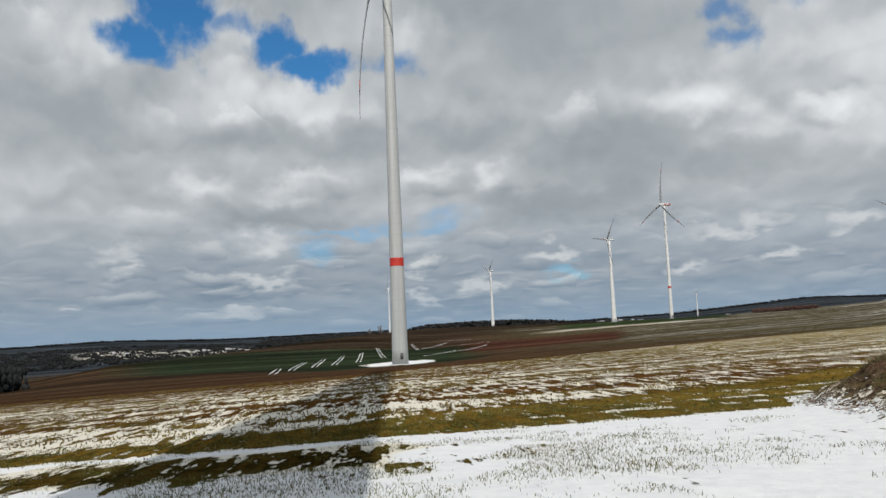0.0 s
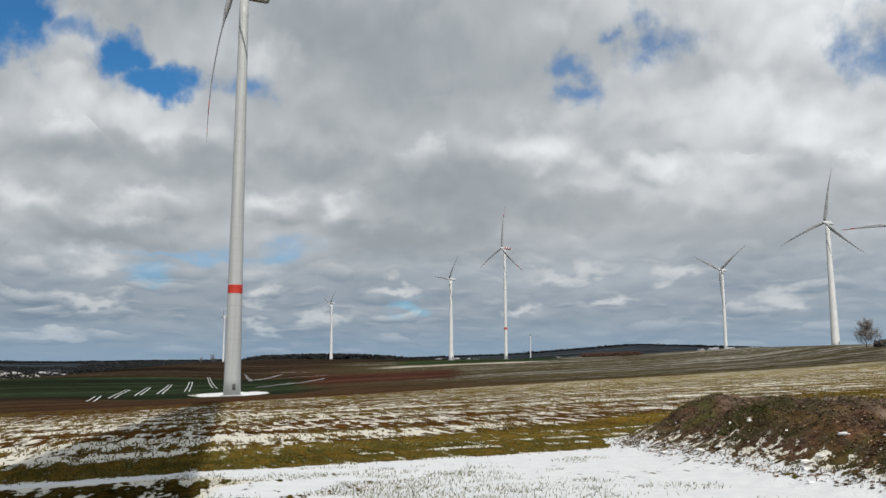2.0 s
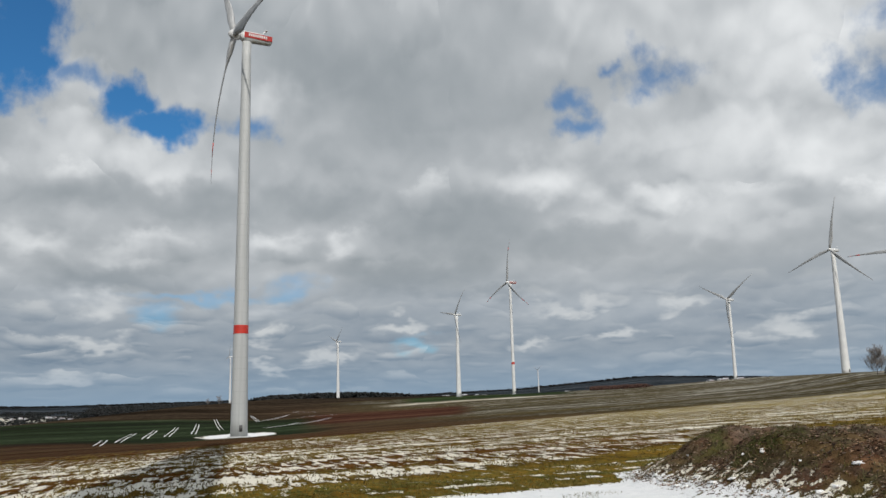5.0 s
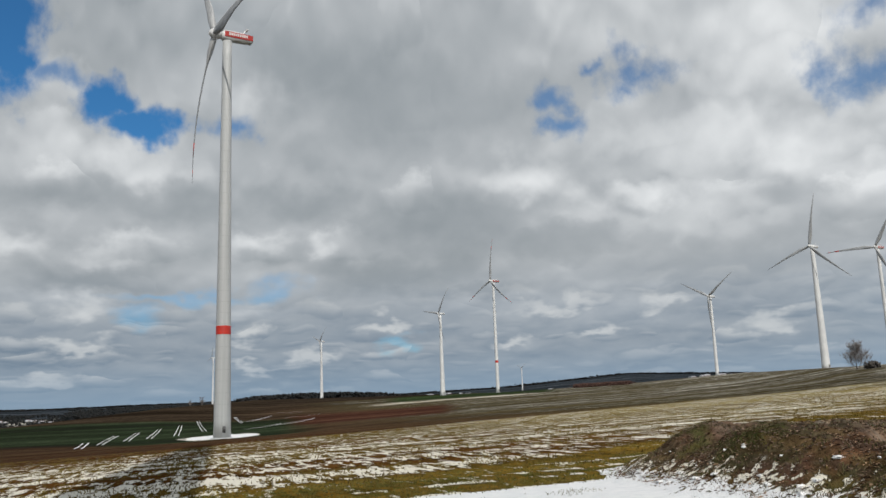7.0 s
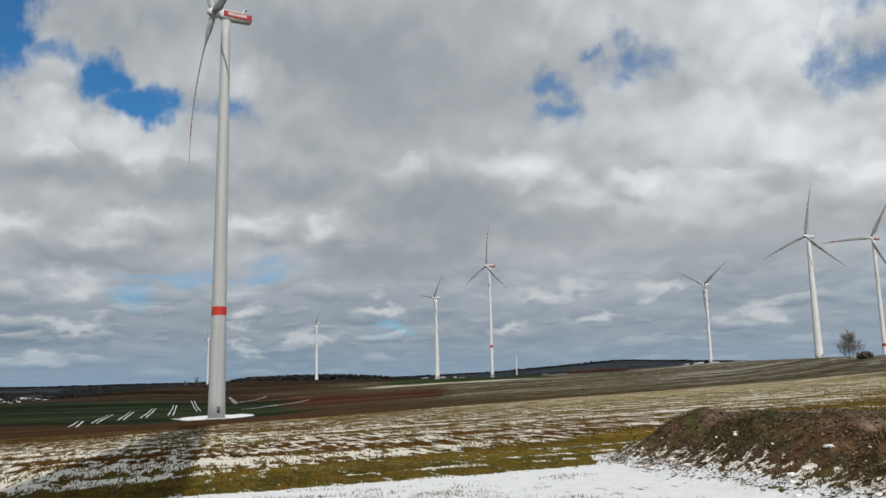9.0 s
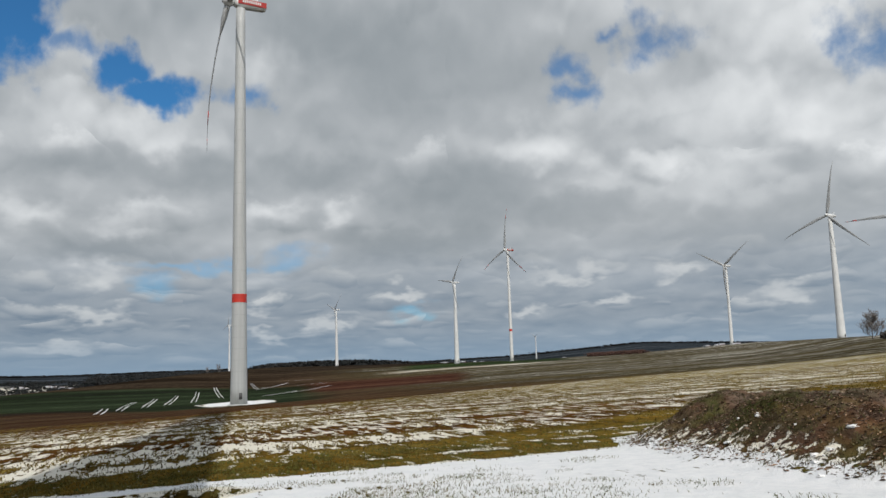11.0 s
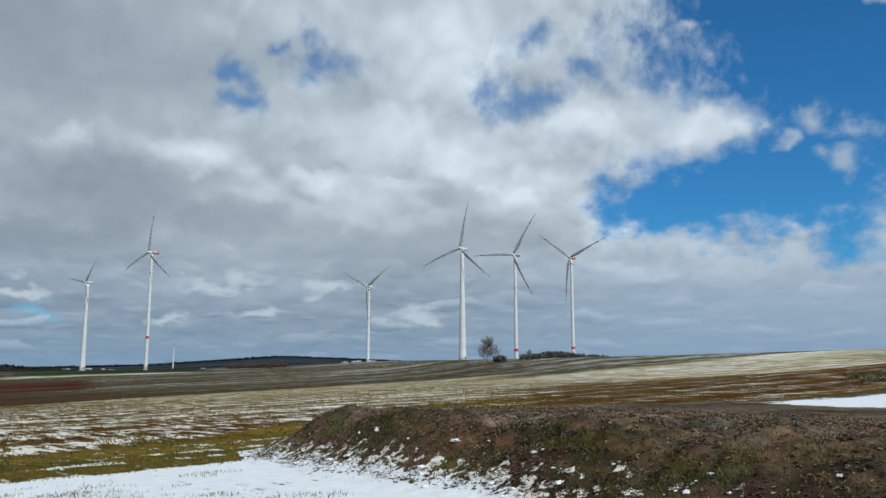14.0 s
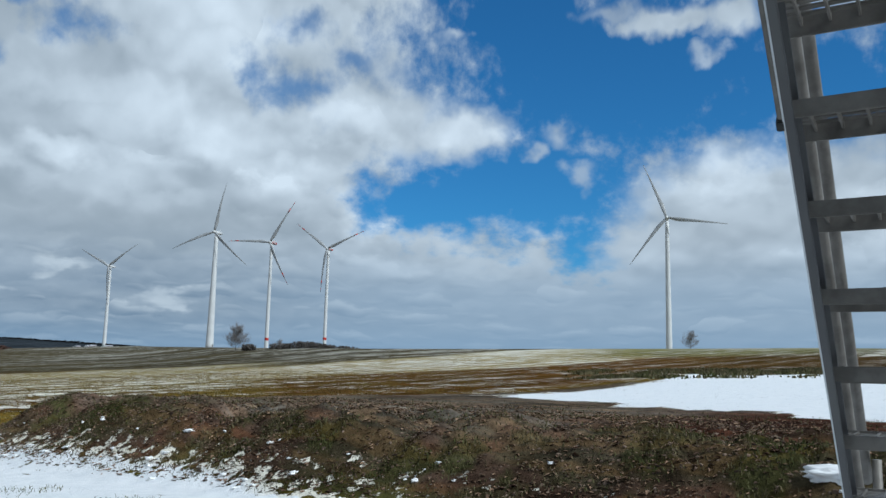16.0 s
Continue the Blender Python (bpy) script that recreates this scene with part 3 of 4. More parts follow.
    bump.inputs["Strength"].default_value, bump.inputs["Distance"].default_value = 0.8, 0.10
    N.put(bump.inputs["Height"], height)
    N.t.links.new(bump.outputs[0], bsdf.inputs["Normal"])
    N.t.links.new(bsdf.outputs[0], N.n("ShaderNodeOutputMaterial").inputs[0])
    return m


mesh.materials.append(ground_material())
ground = tagged(new("ground", mesh), "rolling farmland with stubble, bare earth and patches of melting snow", "ground", kind="structure")


# ---- mesh helpers ----
def ground_strip(name, a, b, wide, material, label, n=14, bow=0.0):
    """A thin sheet of snow laid on the ground from a to b."""
    verts, faces = [], []
    a, b = np.array(a, float), np.array(b, float)
    d = (b - a) / np.hypot(*(b - a))
    side = np.array([d[1], -d[0]])
    for i in range(n + 1):
        t = i / n
        c = a + (b - a) * t + side * bow * math.sin(math.pi * t)
        w = wide * (0.7 + 0.6 * random.random()) / 2
        for k in (-1, 1):
            q = c + side * w * k
            verts.append((q[0], q[1], zat(q[0], q[1]) + 0.12))
        if i:
            faces.append((2 * i - 2, 2 * i - 1, 2 * i + 1, 2 * i))
    me = bpy.data.meshes.new(name)
    me.from_pydata(verts, [], faces)
    me.materials.append(material)
    return tagged(new(name, me), label, "snow", "wheel tracks in the crop", "structure")



def bm_object(name, bm, material, parent=None, label="", shade=True):
    me = bpy.data.meshes.new(name)
    bm.normal_update()
    bm.to_mesh(me)
    bm.free()
    if shade:
        me.polygons.foreach_set("use_smooth", np.ones(len(me.polygons), bool))
    me.materials.append(material)
    ob = new(name, me)
    if parent:
        ob.parent = parent
    if label:
        tagged(ob, label)
    return ob


def part(name, bm, material, parent, label="", shade=True):
    return bm_object(name, bm, material, parent, label, shade)


def lathe(profile, seg=32, cap=True):
    """A turned body from (radius, height) pairs."""
    bm = bmesh.new()
    loops = [[bm.verts.new((r * math.cos(2 * math.pi * k / seg), r * math.sin(2 * math.pi * k / seg), z)) for k in range(seg)] for r, z in profile]
    for a, b in zip(loops, loops[1:]):
        for k in range(seg):
            bm.faces.new((a[k], a[(k + 1) % seg], b[(k + 1) % seg], b[k]))
    if cap:
        bm.faces.new(loops[0][::-1])
        bm.faces.new(loops[-1])
    return bm


def sections(rings_):
    """A skin over a row of closed sections, capped at both ends."""
    bm = bmesh.new()
    loops = [[bm.verts.new(p) for p in ring] for ring in rings_]
    k = len(loops[0])
    for a, b in zip(loops, loops[1:]):
        for i in range(k):
            bm.faces.new((a[i], a[(i + 1) % k], b[(i + 1) % k], b[i]))
    bm.faces.new(loops[0][::-1])
    bm.faces.new(loops[-1])
    bmesh.ops.recalc_face_normals(bm, faces=bm.faces)
    return bm


def beam(a, b, w, h, up=(0, 0, 1), bevel=0.0, bm=None):
    """A bar of rectangular section from a to b."""
    bm = bm or bmesh.new()
    a, b = Vector(a), Vector(b)
    d = (b - a).normalized()
    s = d.cross(Vector(up)).normalized()
    u = s.cross(d)
    corners = []
    for p in (a, b):
        corners.append([bm.verts.new(p + s * sx * w / 2 + u * sz * h / 2) for sx, sz in ((-1, -1), (1, -1), (1, 1), (-1, 1))])
    lo, hi = corners
    faces = [bm.faces.new(lo), bm.faces.new(hi[::-1])] + [bm.faces.new((lo[i], hi[i], hi[(i + 1) % 4], lo[(i + 1) % 4])) for i in range(4)]
    bmesh.ops.recalc_face_normals(bm, faces=faces)
    if bevel:
        bmesh.ops.bevel(bm, geom=list({e for f in faces for e in f.edges}), offset=bevel, segments=2, affect="EDGES")
    return bm


def tube(points, radius, seg=10, bm=None, taper=None):
    bm = bm or bmesh.new()
    loops = []
    pts = [Vector(p) for p in points]
    for i, p in enumerate(pts):
        d = (pts[min(i + 1, len(pts) - 1)] - pts[max(i - 1, 0)]).normalized()
        s = d.cross(Vector((0.31, 0.11, 0.94)) if abs(d.z) < 0.9 else Vector((1, 0, 0))).normalized()
        u = s.cross(d)
        r = radius if taper is None else radius * (1 + (taper - 1) * i / (len(pts) - 1))
        loops.append([bm.verts.new(p + s * r * math.cos(2 * math.pi * k / seg) + u * r * math.sin(2 * math.pi * k / seg)) for k in range(seg)])
    for a, b in zip(loops, loops[1:]):
        for k in range(seg):
            bm.faces.new((a[k], a[(k + 1) % seg], b[(k + 1) % seg], b[k]))
    bm.faces.new(loops[0][::-1])
    bm.faces.new(loops[-1])
    return bm


# ---- wind turbines ----
WIND_AZ = 250.0


def blade_mesh(length, chord):
    """A swept rotor blade along +z, its flat side facing -y, bent a little downwind (+y)."""
    rings_ = []
    for i in range(22):
        t = i / 21
        s = 0.02 + 0.98 * t
        c = chord * (0.55 + 0.45 * smooth(t / 0.18)) * (1 - 0.93 * max(0, (t - 0.18) / 0.82) ** 0.8) + 0.10
        th = c * (0.95 - 0.80 * float(smooth(t / 0.22)))
        twist = radians(22 * (1 - t) ** 2)
        bend = length * (0.13 * t ** 2.0 - 0.11 * t)
        ring = []
        for k in range(10):
            a = 2 * math.pi * k / 10
            px, py = c * (0.5 * math.cos(a) + 0.18 * float(smooth(t / 0.2))), 0.5 * th * math.sin(a)
            ring.append((px * math.cos(twist) - py * math.sin(twist), px * math.sin(twist) + py * math.cos(twist) + bend, length * s))
        rings_.append(ring)
    return rings_


def turbine(az, dist, hub_el, hub_h, blade, phase, base_d, top_d, red=0.0, label="", blade_red=False):
    """A wind turbine whose hub stands at the given bearing, distance and height angle."""
    x, y = dist * math.sin(radians(az)), dist * math.cos(radians(az))
    hub_z = EYE + dist * math.tan(radians(hub_el))
    z0 = zat(x, y) - 0.3
    tall = hub_z - z0
    top = new("wind_turbine")
    top.location = (x, y, z0)
    tagged(top, label, "wind turbine", "wind turbines of the park")
    h = tall - 2.0
    prof, n = [], 24
    for i in range(n + 1):
        t = i / n
        prof.append((0.5 * (base_d + (top_d - base_d) * t ** 0.85), h * t))
    band_z = EYE + dist * math.tan(radians(red)) - z0
    if red:
        def rad(z):
            return 0.5 * (base_d + (top_d - base_d) * (z / h) ** 0.85)
        part("tower_band", lathe([(rad(z) + 0.03, z) for z in (band_z - 1.6, band_z - 1.5, band_z + 1.2, band_z + 1.3)], 32), red_paint, top, "signal red ring")
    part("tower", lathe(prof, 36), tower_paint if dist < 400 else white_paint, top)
    part("foundation", lathe([(base_d * 0.5 + 0.9, 0.0), (base_d * 0.5 + 0.9, 0.45), (base_d * 0.5 + 0.1, 0.6)], 32), tower_paint, top, "concrete foot")
    part("door", beam((0.75, -base_d * 0.5 + 0.02, 2.2), (0.75, -base_d * 0.5 + 0.02, 4.3), 1.0, 0.14, (0, 1, 0)), dark_metal, top, "steel door in the tower foot")
    # nacelle: x axis of the head points to the wind
    a = radians(90 - WIND_AZ)
    head = Matrix.Translation((0, 0, tall)) @ Matrix.Rotation(a, 4, "Z")
    k = blade / 57.0
    L = 11.5 * k
    rings_ = []
    for s, w, up, dn in ((-0.80, 1.2, 1.0, 0.9), (-0.77, 1.5, 1.5, 1.4), (-0.2, 1.65, 1.7, 1.7), (0.12, 1.65, 1.65, 1.6), (0.20, 1.2, 1.2, 1.2)):
        ring = []
        for q in range(16):
            b = 2 * math.pi * (q + 0.5) / 16
            cx, cz = math.cos(b), math.sin(b)
            sq = 1 / max(abs(cx), abs(cz)) ** 0.75
            ring.append(head @ Vector((s * L, w * k * cx * sq, (up if cz > 0 else dn) * k * cz * sq)))
        rings_.append(ring)
    nac = part("nacelle", sections(rings_), shell_paint, top, "white machine house with red flanks" if red else "")
    if red:
        for side in (-1, 1):
            flank = beam(head @ Vector((-0.78 * L, side * 1.72 * k, 0.25 * k)), head @ Vector((0.12 * L, side * 1.72 * k, 0.25 * k)), 0.30 * k, 2.0 * k, bevel=0.05)
            part("side_panel", flank, nacelle_red, nac, "red side panel", False)
            bm = bmesh.new()
            for q in range(9):
                s0 = -0.60 + q * 0.068
                beam(head @ Vector((s0 * L, side * 1.97 * k, 0.35 * k)), head @ Vector(((s0 + 0.045) * L, side * 1.97 * k, 0.35 * k)), 0.08, 1.0 * k, bm=bm)
            part("lettering", bm, shell_paint, nac, "white bars of lettering", False)
        part("stripe", beam(head @ Vector((-0.45 * L, 0, 1.6 * k)), head @ Vector((0.14 * L, 0, 1.6 * k)), 2.4 * k, 0.7 * k, bevel=0.1), shell_paint, nac, "white roof", False)
    mast = tube([head @ Vector((-0.5 * L, 0, 1.9 * k)), head @ Vector((-0.62 * L, 0, 4.3 * k))], 0.16 * k, 8)
    beam(head @ Vector((-0.62 * L, -1.1 * k, 3.7 * k)), head @ Vector((-0.62 * L, 1.1 * k, 3.7 * k)), 0.9 * k, 0.18 * k, bm=mast)
    part("wind_mast", mast, shell_paint, nac, "", False)
    hx = 0.20 * L + 2.2 * k
    rot = head @ Matrix.Translation((hx, 0, 0.2)) @ Matrix.Rotation(radians(90), 4, "Y")
    bm = lathe([(1.5 * k, -2.0 * k), (1.85 * k, -1.2 * k), (1.85 * k, 0.2 * k), (1.5 * k, 1.3 * k), (0.8 * k, 2.1 * k), (0.1 * k, 2.35 * k)], 24)
    bmesh.ops.transform(bm, matrix=rot, verts=bm.verts)
    hub = part("hub", bm, shell_paint, top)
    # blades: clockwise from straight up for one who faces the rotor
    for j in range(3):
        th = radians(phase + 120 * j)
        turn = head @ Matrix.Translation((hx, 0, 0.2)) @ Matrix.Rotation(-th, 4, "X") @ Matrix.Rotation(radians(90), 4, "Z")
        rr = blade_mesh(blade, 4.0 * k)
        bm = sections(rr)
        bmesh.ops.transform(bm, matrix=turn, verts=bm.verts)
        bl = part("blade", bm, blade_paint, top)
        if blade_red:
            for i0, i1 in ((15, 17), (19, 20)):
                grown = []
                for ring in rr[i0:i1 + 1]:
                    c = sum((Vector(p) for p in ring), Vector()) / len(ring)
                    grown.append([c + (Vector(p) - c) * 1.06 + Vector((0, (Vector(p) - c).y * 0.1, 0)) for p in ring])
                bm = sections(grown)
                bmesh.ops.transform(bm, matrix=turn, verts=bm.verts)
                part("blade_stripe", bm, red_paint, bl, "red stripe")
    return top


WHITE_T = "slender white wind turbine with a plain tapered tower, rotor at rest"
RED_T = "tall white wind turbine with red tower ring and red machine house"
turbine(-3.16, 290, 24.62, 141, 57, 213, 5.7, 3.2, 5.27, "tall pale grey wind turbine with red ring on snowy pad", True)
turbine(-3.80, 1970, 3.45, 100, 40, 20, 5.0, 2.6, label="distant white wind turbine half hidden behind a nearer tower")
turbine(3.31, 1477, 4.38, 100, 38, 50, 6.0, 2.8, label="distant white wind turbine before a dark wood")
turbine(11.52, 1085, 6.05, 100, 41, 40, 6.6, 2.8, label=WHITE_T)
turbine(15.28, 1088, 8.15, 141, 57, 8, 4.6, 3.2, 2.64, RED_T, True)
turbine(16.95, 2950, 2.12, 70, 30, 60, 4.5, 2.6, label="very distant small wind turbine on the horizon")
turbine(29.72, 1120, 6.26, 100, 50, 57, 4.6, 2.9, label="white wind turbine on the skyline beside far snowy roofs")
turbine(36.2, 746, 8.92, 100, 45, 12, 6.9, 3.2, label="white wind turbine with a stout tower, beside a bare tree")
turbine(39.88, 879, 8.45, 141, 51, 33, 4.6, 3.0, 1.95, "white wind turbine with red stripes on its blades, behind the crest", True)
turbine(43.75, 937, 8.20, 141, 50, 67, 4.6, 3.0, 2.08, "white wind turbine with red blade stripes, rising behind bushes", True)
turbine(67.05, 657, 10.55, 100, 46, 98, 5.6, 2.9, label="white wind turbine facing the wind, standing alone on the crest")


# ---- the tower at the camera's back, with its outside stair ----
OWN = Vector((-2.55, -0.9, 0.0))
own = new("turbine_tower")
own.location = (OWN.x, OWN.y, zat(OWN.x, OWN.y) - 0.2)
tagged(own, "white steel tower of the turbine beside the outside stair", "wind turbine tower")
part("tower", lathe([(2.25 + (1.45 - 2.25) * (i / 20) ** 0.9, 98.0 * i / 20) for i in range(21)], 64), tower_paint, own)
part("foundation", lathe([(2.38, 0.0), (2.38, 0.3), (2.27, 0.4)], 48), tower_paint, own, "concrete foot")

ST = Vector((0.279, 0.203, EYE - 0.009))
RUN, SIDE = bearing(82.5), bearing(172.5)
UP = Vector((0, 0, 1))
RISE, GOING, D0, Z0 = 0.2075, 0.21, 2.07, 0.675
W0, W1 = -0.290, 0.55


def st(d, w, z):
    return ST + RUN * d + SIDE * w + UP * z


def slope_z(d):
    return Z0 - (d - D0) * RISE / GOING


ground_k = 0
while True:
    p = st(D0 + ground_k * GOING, 0.1, 0)
    if ST.z + Z0 - ground_k * RISE < zat(p.x, p.y) + 0.12:
        break
    ground_k += 1
stair = new("steel_stair")
stair_foot = st(D0 + ground_k * GOING, 0.1, 0)
stair.location = (stair_foot.x, stair_foot.y, zat(stair_foot.x, stair_foot.y))
tagged(stair, "galvanised steel outside stair with open treads and tube handrails", "stair")
back = Matrix.Translation(-stair.location)


def stair_part(name, bm, material, label="", parent=None, shade=False):
    bmesh.ops.transform(bm, matrix=back, verts=bm.verts)
    return part(name, bm, material, parent or stair, label, shade)


TOP_K = -6
d_top, d_end = D0 + TOP_K * GOING, D0 + (ground_k - 0.2) * GOING
for w in (W0, W1):
    inner = 1 if w == W0 else -1
    plate = beam(st(d_top, w, slope_z(d_top) - 0.03), st(d_end, w, slope_z(d_end) - 0.03), 0.010, 0.125, bevel=0.002)
    s_ob = stair_part("stringer", plate, zinc_sky_glare, "zinc side plate, sky reflection put into its pale colour")
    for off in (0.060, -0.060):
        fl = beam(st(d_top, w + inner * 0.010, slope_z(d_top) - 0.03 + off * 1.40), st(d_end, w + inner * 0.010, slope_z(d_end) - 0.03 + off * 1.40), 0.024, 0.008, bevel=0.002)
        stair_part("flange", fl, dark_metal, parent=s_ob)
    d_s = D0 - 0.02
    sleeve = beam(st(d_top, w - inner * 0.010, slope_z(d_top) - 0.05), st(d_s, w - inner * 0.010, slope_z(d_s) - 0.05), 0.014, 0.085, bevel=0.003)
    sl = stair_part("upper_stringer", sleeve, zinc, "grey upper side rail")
    cap_ = beam(st(d_s, w - inner * 0.010, slope_z(d_s) - 0.05), st(d_s + 0.02, w - inner * 0.010, slope_z(d_s + 0.02) - 0.05), 0.022, 0.095, bevel=0.003)
    stair_part("end_cap", cap_, rubber, "black end cap", sl)
    for hgt, rad_ in ((1.0, 0.027), (0.55, 0.025)):
        pts = [st(d, w - inner * 0.02, slope_z(d) + hgt) for d in np.linspace(d_top, d_end - 0.15, 8)]
        stair_part("handrail" if hgt == 1.0 else "middle_rail", tube(pts, rad_, 12), zinc, "round tube rail", shade=True)
    for d in (d_top + 0.1, d_end - 0.25):
        stair_part("rail_post", tube([st(d, w + inner * 0.03, slope_z(d) - 0.1), st(d, w + inner * 0.03, slope_z(d) + 1.0)], 0.02, 12), zinc, shade=True)
for k in range(TOP_K, ground_k):
    d, z = D0 + k * GOING, Z0 - k * RISE
    bm = beam(st(d, W0 + 0.007, z - 0.022), st(d, W1 - 0.007, z - 0.020), 0.012, 0.043, bevel=0.002)
    beam(st(d + 0.215, W0 + 0.007, z - 0.022), st(d + 0.215, W1 - 0.007, z - 0.022), 0.012, 0.052, bevel=0.002, bm=bm)
    for q in range(13):
        ww = W0 + 0.04 + q * (W1 - W0 - 0.08) / 12
        beam(st(d, ww, z - 0.012), st(d + 0.215, ww, z - 0.012), 0.006, 0.026, bm=bm)
    for q in range(5):
        beam(st(d + 0.03 + q * 0.038, W0 + 0.007, z - 0.006), st(d + 0.03 + q * 0.038, W1 - 0.007, z - 0.006), 0.02, 0.005, bm=bm)
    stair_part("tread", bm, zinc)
lz = slope_z(d_top) + 0.02
landing = beam(st(d_top - 1.6, (W0 + W1) / 2, lz), st(d_top + 0.02, (W0 + W1) / 2, lz), W1 - W0 + 0.15, 0.06, bevel=0.006)
stair_part("landing", landing, zinc, "grating platform at the tower door")


# ---- snow in the wheel tracks of the winter crop ----
for ax, ay, bx, by in ((-53.0, 253, -63.3, 315), (-54.5, 292, -70.2, 414), (-50.0, 315, -66.8, 454), (-44.1, 327, -62.8, 507), (-36.7, 347, -58.2, 575), (-31.7, 425, -55.4, 675), (-20.2, 603, -31.4, 759)):
    for off in (-0.9, 0.9):
        ground_strip("snow_track", (ax + off, ay), (bx + off, by), 0.34, snow_mat, "strip of snow in a wheel track of the winter crop", bow=0.0)
for ax, ay, bx, by in ((5, 668, 38, 690), (-19, 631, 0.6, 760), (0.7, 823, 27.7, 794), (-12, 420, 6, 520), (2, 470, 30, 600)):
    ground_strip("snow_track", (ax, ay), (bx, by), 0.9, snow_mat, "strip of snow along a field track", bow=2.0)


# ---- trees, woods, houses ----
def bare_tree(x, y, tall, wide, seed, name="bare_tree", label="", twigs=5, category="tree", group=""):
    rnd = random.Random(seed)
    base = Vector((x, y, zat(x, y) - 0.2))
    top = new(name)
    top.location = base
    tagged(top, label, category, group)
    wood, crown = bmesh.new(), bmesh.new()

    def grow(p, d, length, radius, level):
        pts = [p]
        dd = d.copy()
        for s in range(3):
            dd = (dd + Vector((rnd.uniform(-.22, .22), rnd.uniform(-.22, .22), rnd.uniform(-.02, .16)))).normalized()
            pts.append(pts[-1] + dd * length / 3)
        tube(pts, radius, 5 if level < 2 else 3, wood if level < 2 else crown, 0.55)
        if level == 4:
            return
        count = twigs + (1 if level == 0 else 0)
        for c in range(count):
            t = rnd.uniform(0.10, 1.0)
            q = pts[0].lerp(pts[-1], t)
            side = Vector((rnd.gauss(0, 1) * wide, rnd.gauss(0, 1) * wide, rnd.uniform(0.1, 1.1))).normalized()
            grow(q, (dd * 0.65 + side * 0.70).normalized(), length * rnd.uniform(0.55, 0.82), radius * 0.60, level + 1)

    lean = rnd.uniform(-0.04, 0.04)
    tube([(0, 0, 0), (lean * tall * 0.3, 0, tall * 0.3), (lean * tall, 0, tall * 0.72)], tall * 0.018, 6, wood, 0.3)
    for k in range(11):
        t = (k + rnd.uniform(0, 0.8)) / 11
        a_ = 2.4 * k + rnd.uniform(-0.4, 0.4)
        out = (1.15 - 0.75 * t) * wide
        grow(Vector((lean * tall * t, 0, tall * (0.04 + 0.58 * t))), Vector((math.cos(a_) * out, math.sin(a_) * out, 0.55 + 0.5 * t)).normalized(), tall * (0.40 - 0.14 * t), tall * 0.009, 1)
    part("trunk", wood, bark, top)
    part("crown", crown, bark, top, "fine leafless twigs")
    return top


def at(az, r):
    return r * math.sin(radians(az)), r * math.cos(radians(az))


bare_tree(*at(37.9, 470), 14.0, 1.15, 4, label="bare rounded tree with dense twigs on the field's crest", twigs=6)
bare_tree(*at(68.4, 250), 5.4, 1.9, 7, label="small leafless tree on the crest beside a turbine", twigs=5)
bare_tree(*at(40.75, 430), 5.4, 1.0, 12, label="low bare tree among bushes on the crest", twigs=5)
bare_tree(*at(-4.5, 1300), 13, 0.8, 15, label="leafless tree on the far field edge", twigs=4)
bare_tree(*at(-5.2, 1320), 11, 0.8, 18, label="leafless tree on the far field edge", twigs=4)


def thicket(name, spots, material, label, category, seed, kind="", rows_=1):
    """A hedge or wood of many small ragged crowns."""
    rnd = random.Random(seed)
    verts, faces = [], []
    ico = bmesh.new()
    bmesh.ops.create_icosphere(ico, subdivisions=1, radius=1.0)
    base_v = [v.co.copy() for v in ico.verts]
    base_f = [[v.index for v in f.verts] for f in ico.faces]
    ico.free()
    for x, y, w, h in spots:
        z = zat(x, y)
        for b in range(rows_ * 4):
            ox, oy = rnd.gauss(0, w * 0.45), rnd.gauss(0, w * 0.45)
            n0 = len(verts)
            lift = rnd.uniform(0.0, 1.0)
            ww = w * rnd.uniform(0.12, 0.26) * (1.15 - 0.6 * lift)
            zc = z + h * (0.08 + 0.80 * lift)
            for v in base_v:
                j = rnd.uniform(0.6, 1.35)
                verts.append((x + ox + v.x * ww * j, y + oy + v.y * ww * j, max(z - 0.3, zc + v.z * h * 0.2 * j)))
            faces += [[n0 + i for i in f] for f in base_f]
    me = bpy.data.meshes.new(name)
    me.from_pydata(verts, [], faces)
    me.polygons.foreach_set("use_smooth", np.ones(len(faces), bool))
    me.materials.append(material)
    return tagged(new(name, me), label, category, kind=kind)


rs = random.Random(5)
# bushes on the crest
for (a0, a1, r, h, n_, seed) in ((42.0, 44.7, 440, 3.6, 46, 1), (44.95, 45.9, 440, 4.4, 20, 2), (38.5, 39.0, 450, 3.6, 14, 3), (40.3, 41.6, 450, 3.0, 20, 8)):
    thicket("bush", [(*at(rs.uniform(a0, a1), r + rs.uniform(-6, 6)), 2.4, h) for _ in range(n_)], brush, "dark leafless bush on the skyline", "bush", seed, rows_=4)
# the wood along the skyline, villages' trees, hedges
spots = [(*at(a, rs.uniform(1490, 1570)), 16, 13.5 * (0.55 + 0.45 * math.sin(math.pi * (a + 2) / 11.5))) for a in np.arange(-1.9, 9.4, 0.045)]
thicket("wood", spots, wood_cloud_shade, "distant conifer wood on the ridge, cloud shade in its colour", "wood", 21, "stuff", rows_=4)
spots = [(*at(a, rs.uniform(1480, 1620)), 12, rs.choice((4, 6, 9))) for a in np.arange(9.5, 21, 0.07)]
thicket("village_trees", spots, wood_cloud_shade, "distant village trees on the horizon", "trees", 22, "stuff", rows_=2)
spots = [(*at(rs.uniform(20.6, 24.0), rs.uniform(1000, 1060)), 7, 4.5) for _ in range(120)]
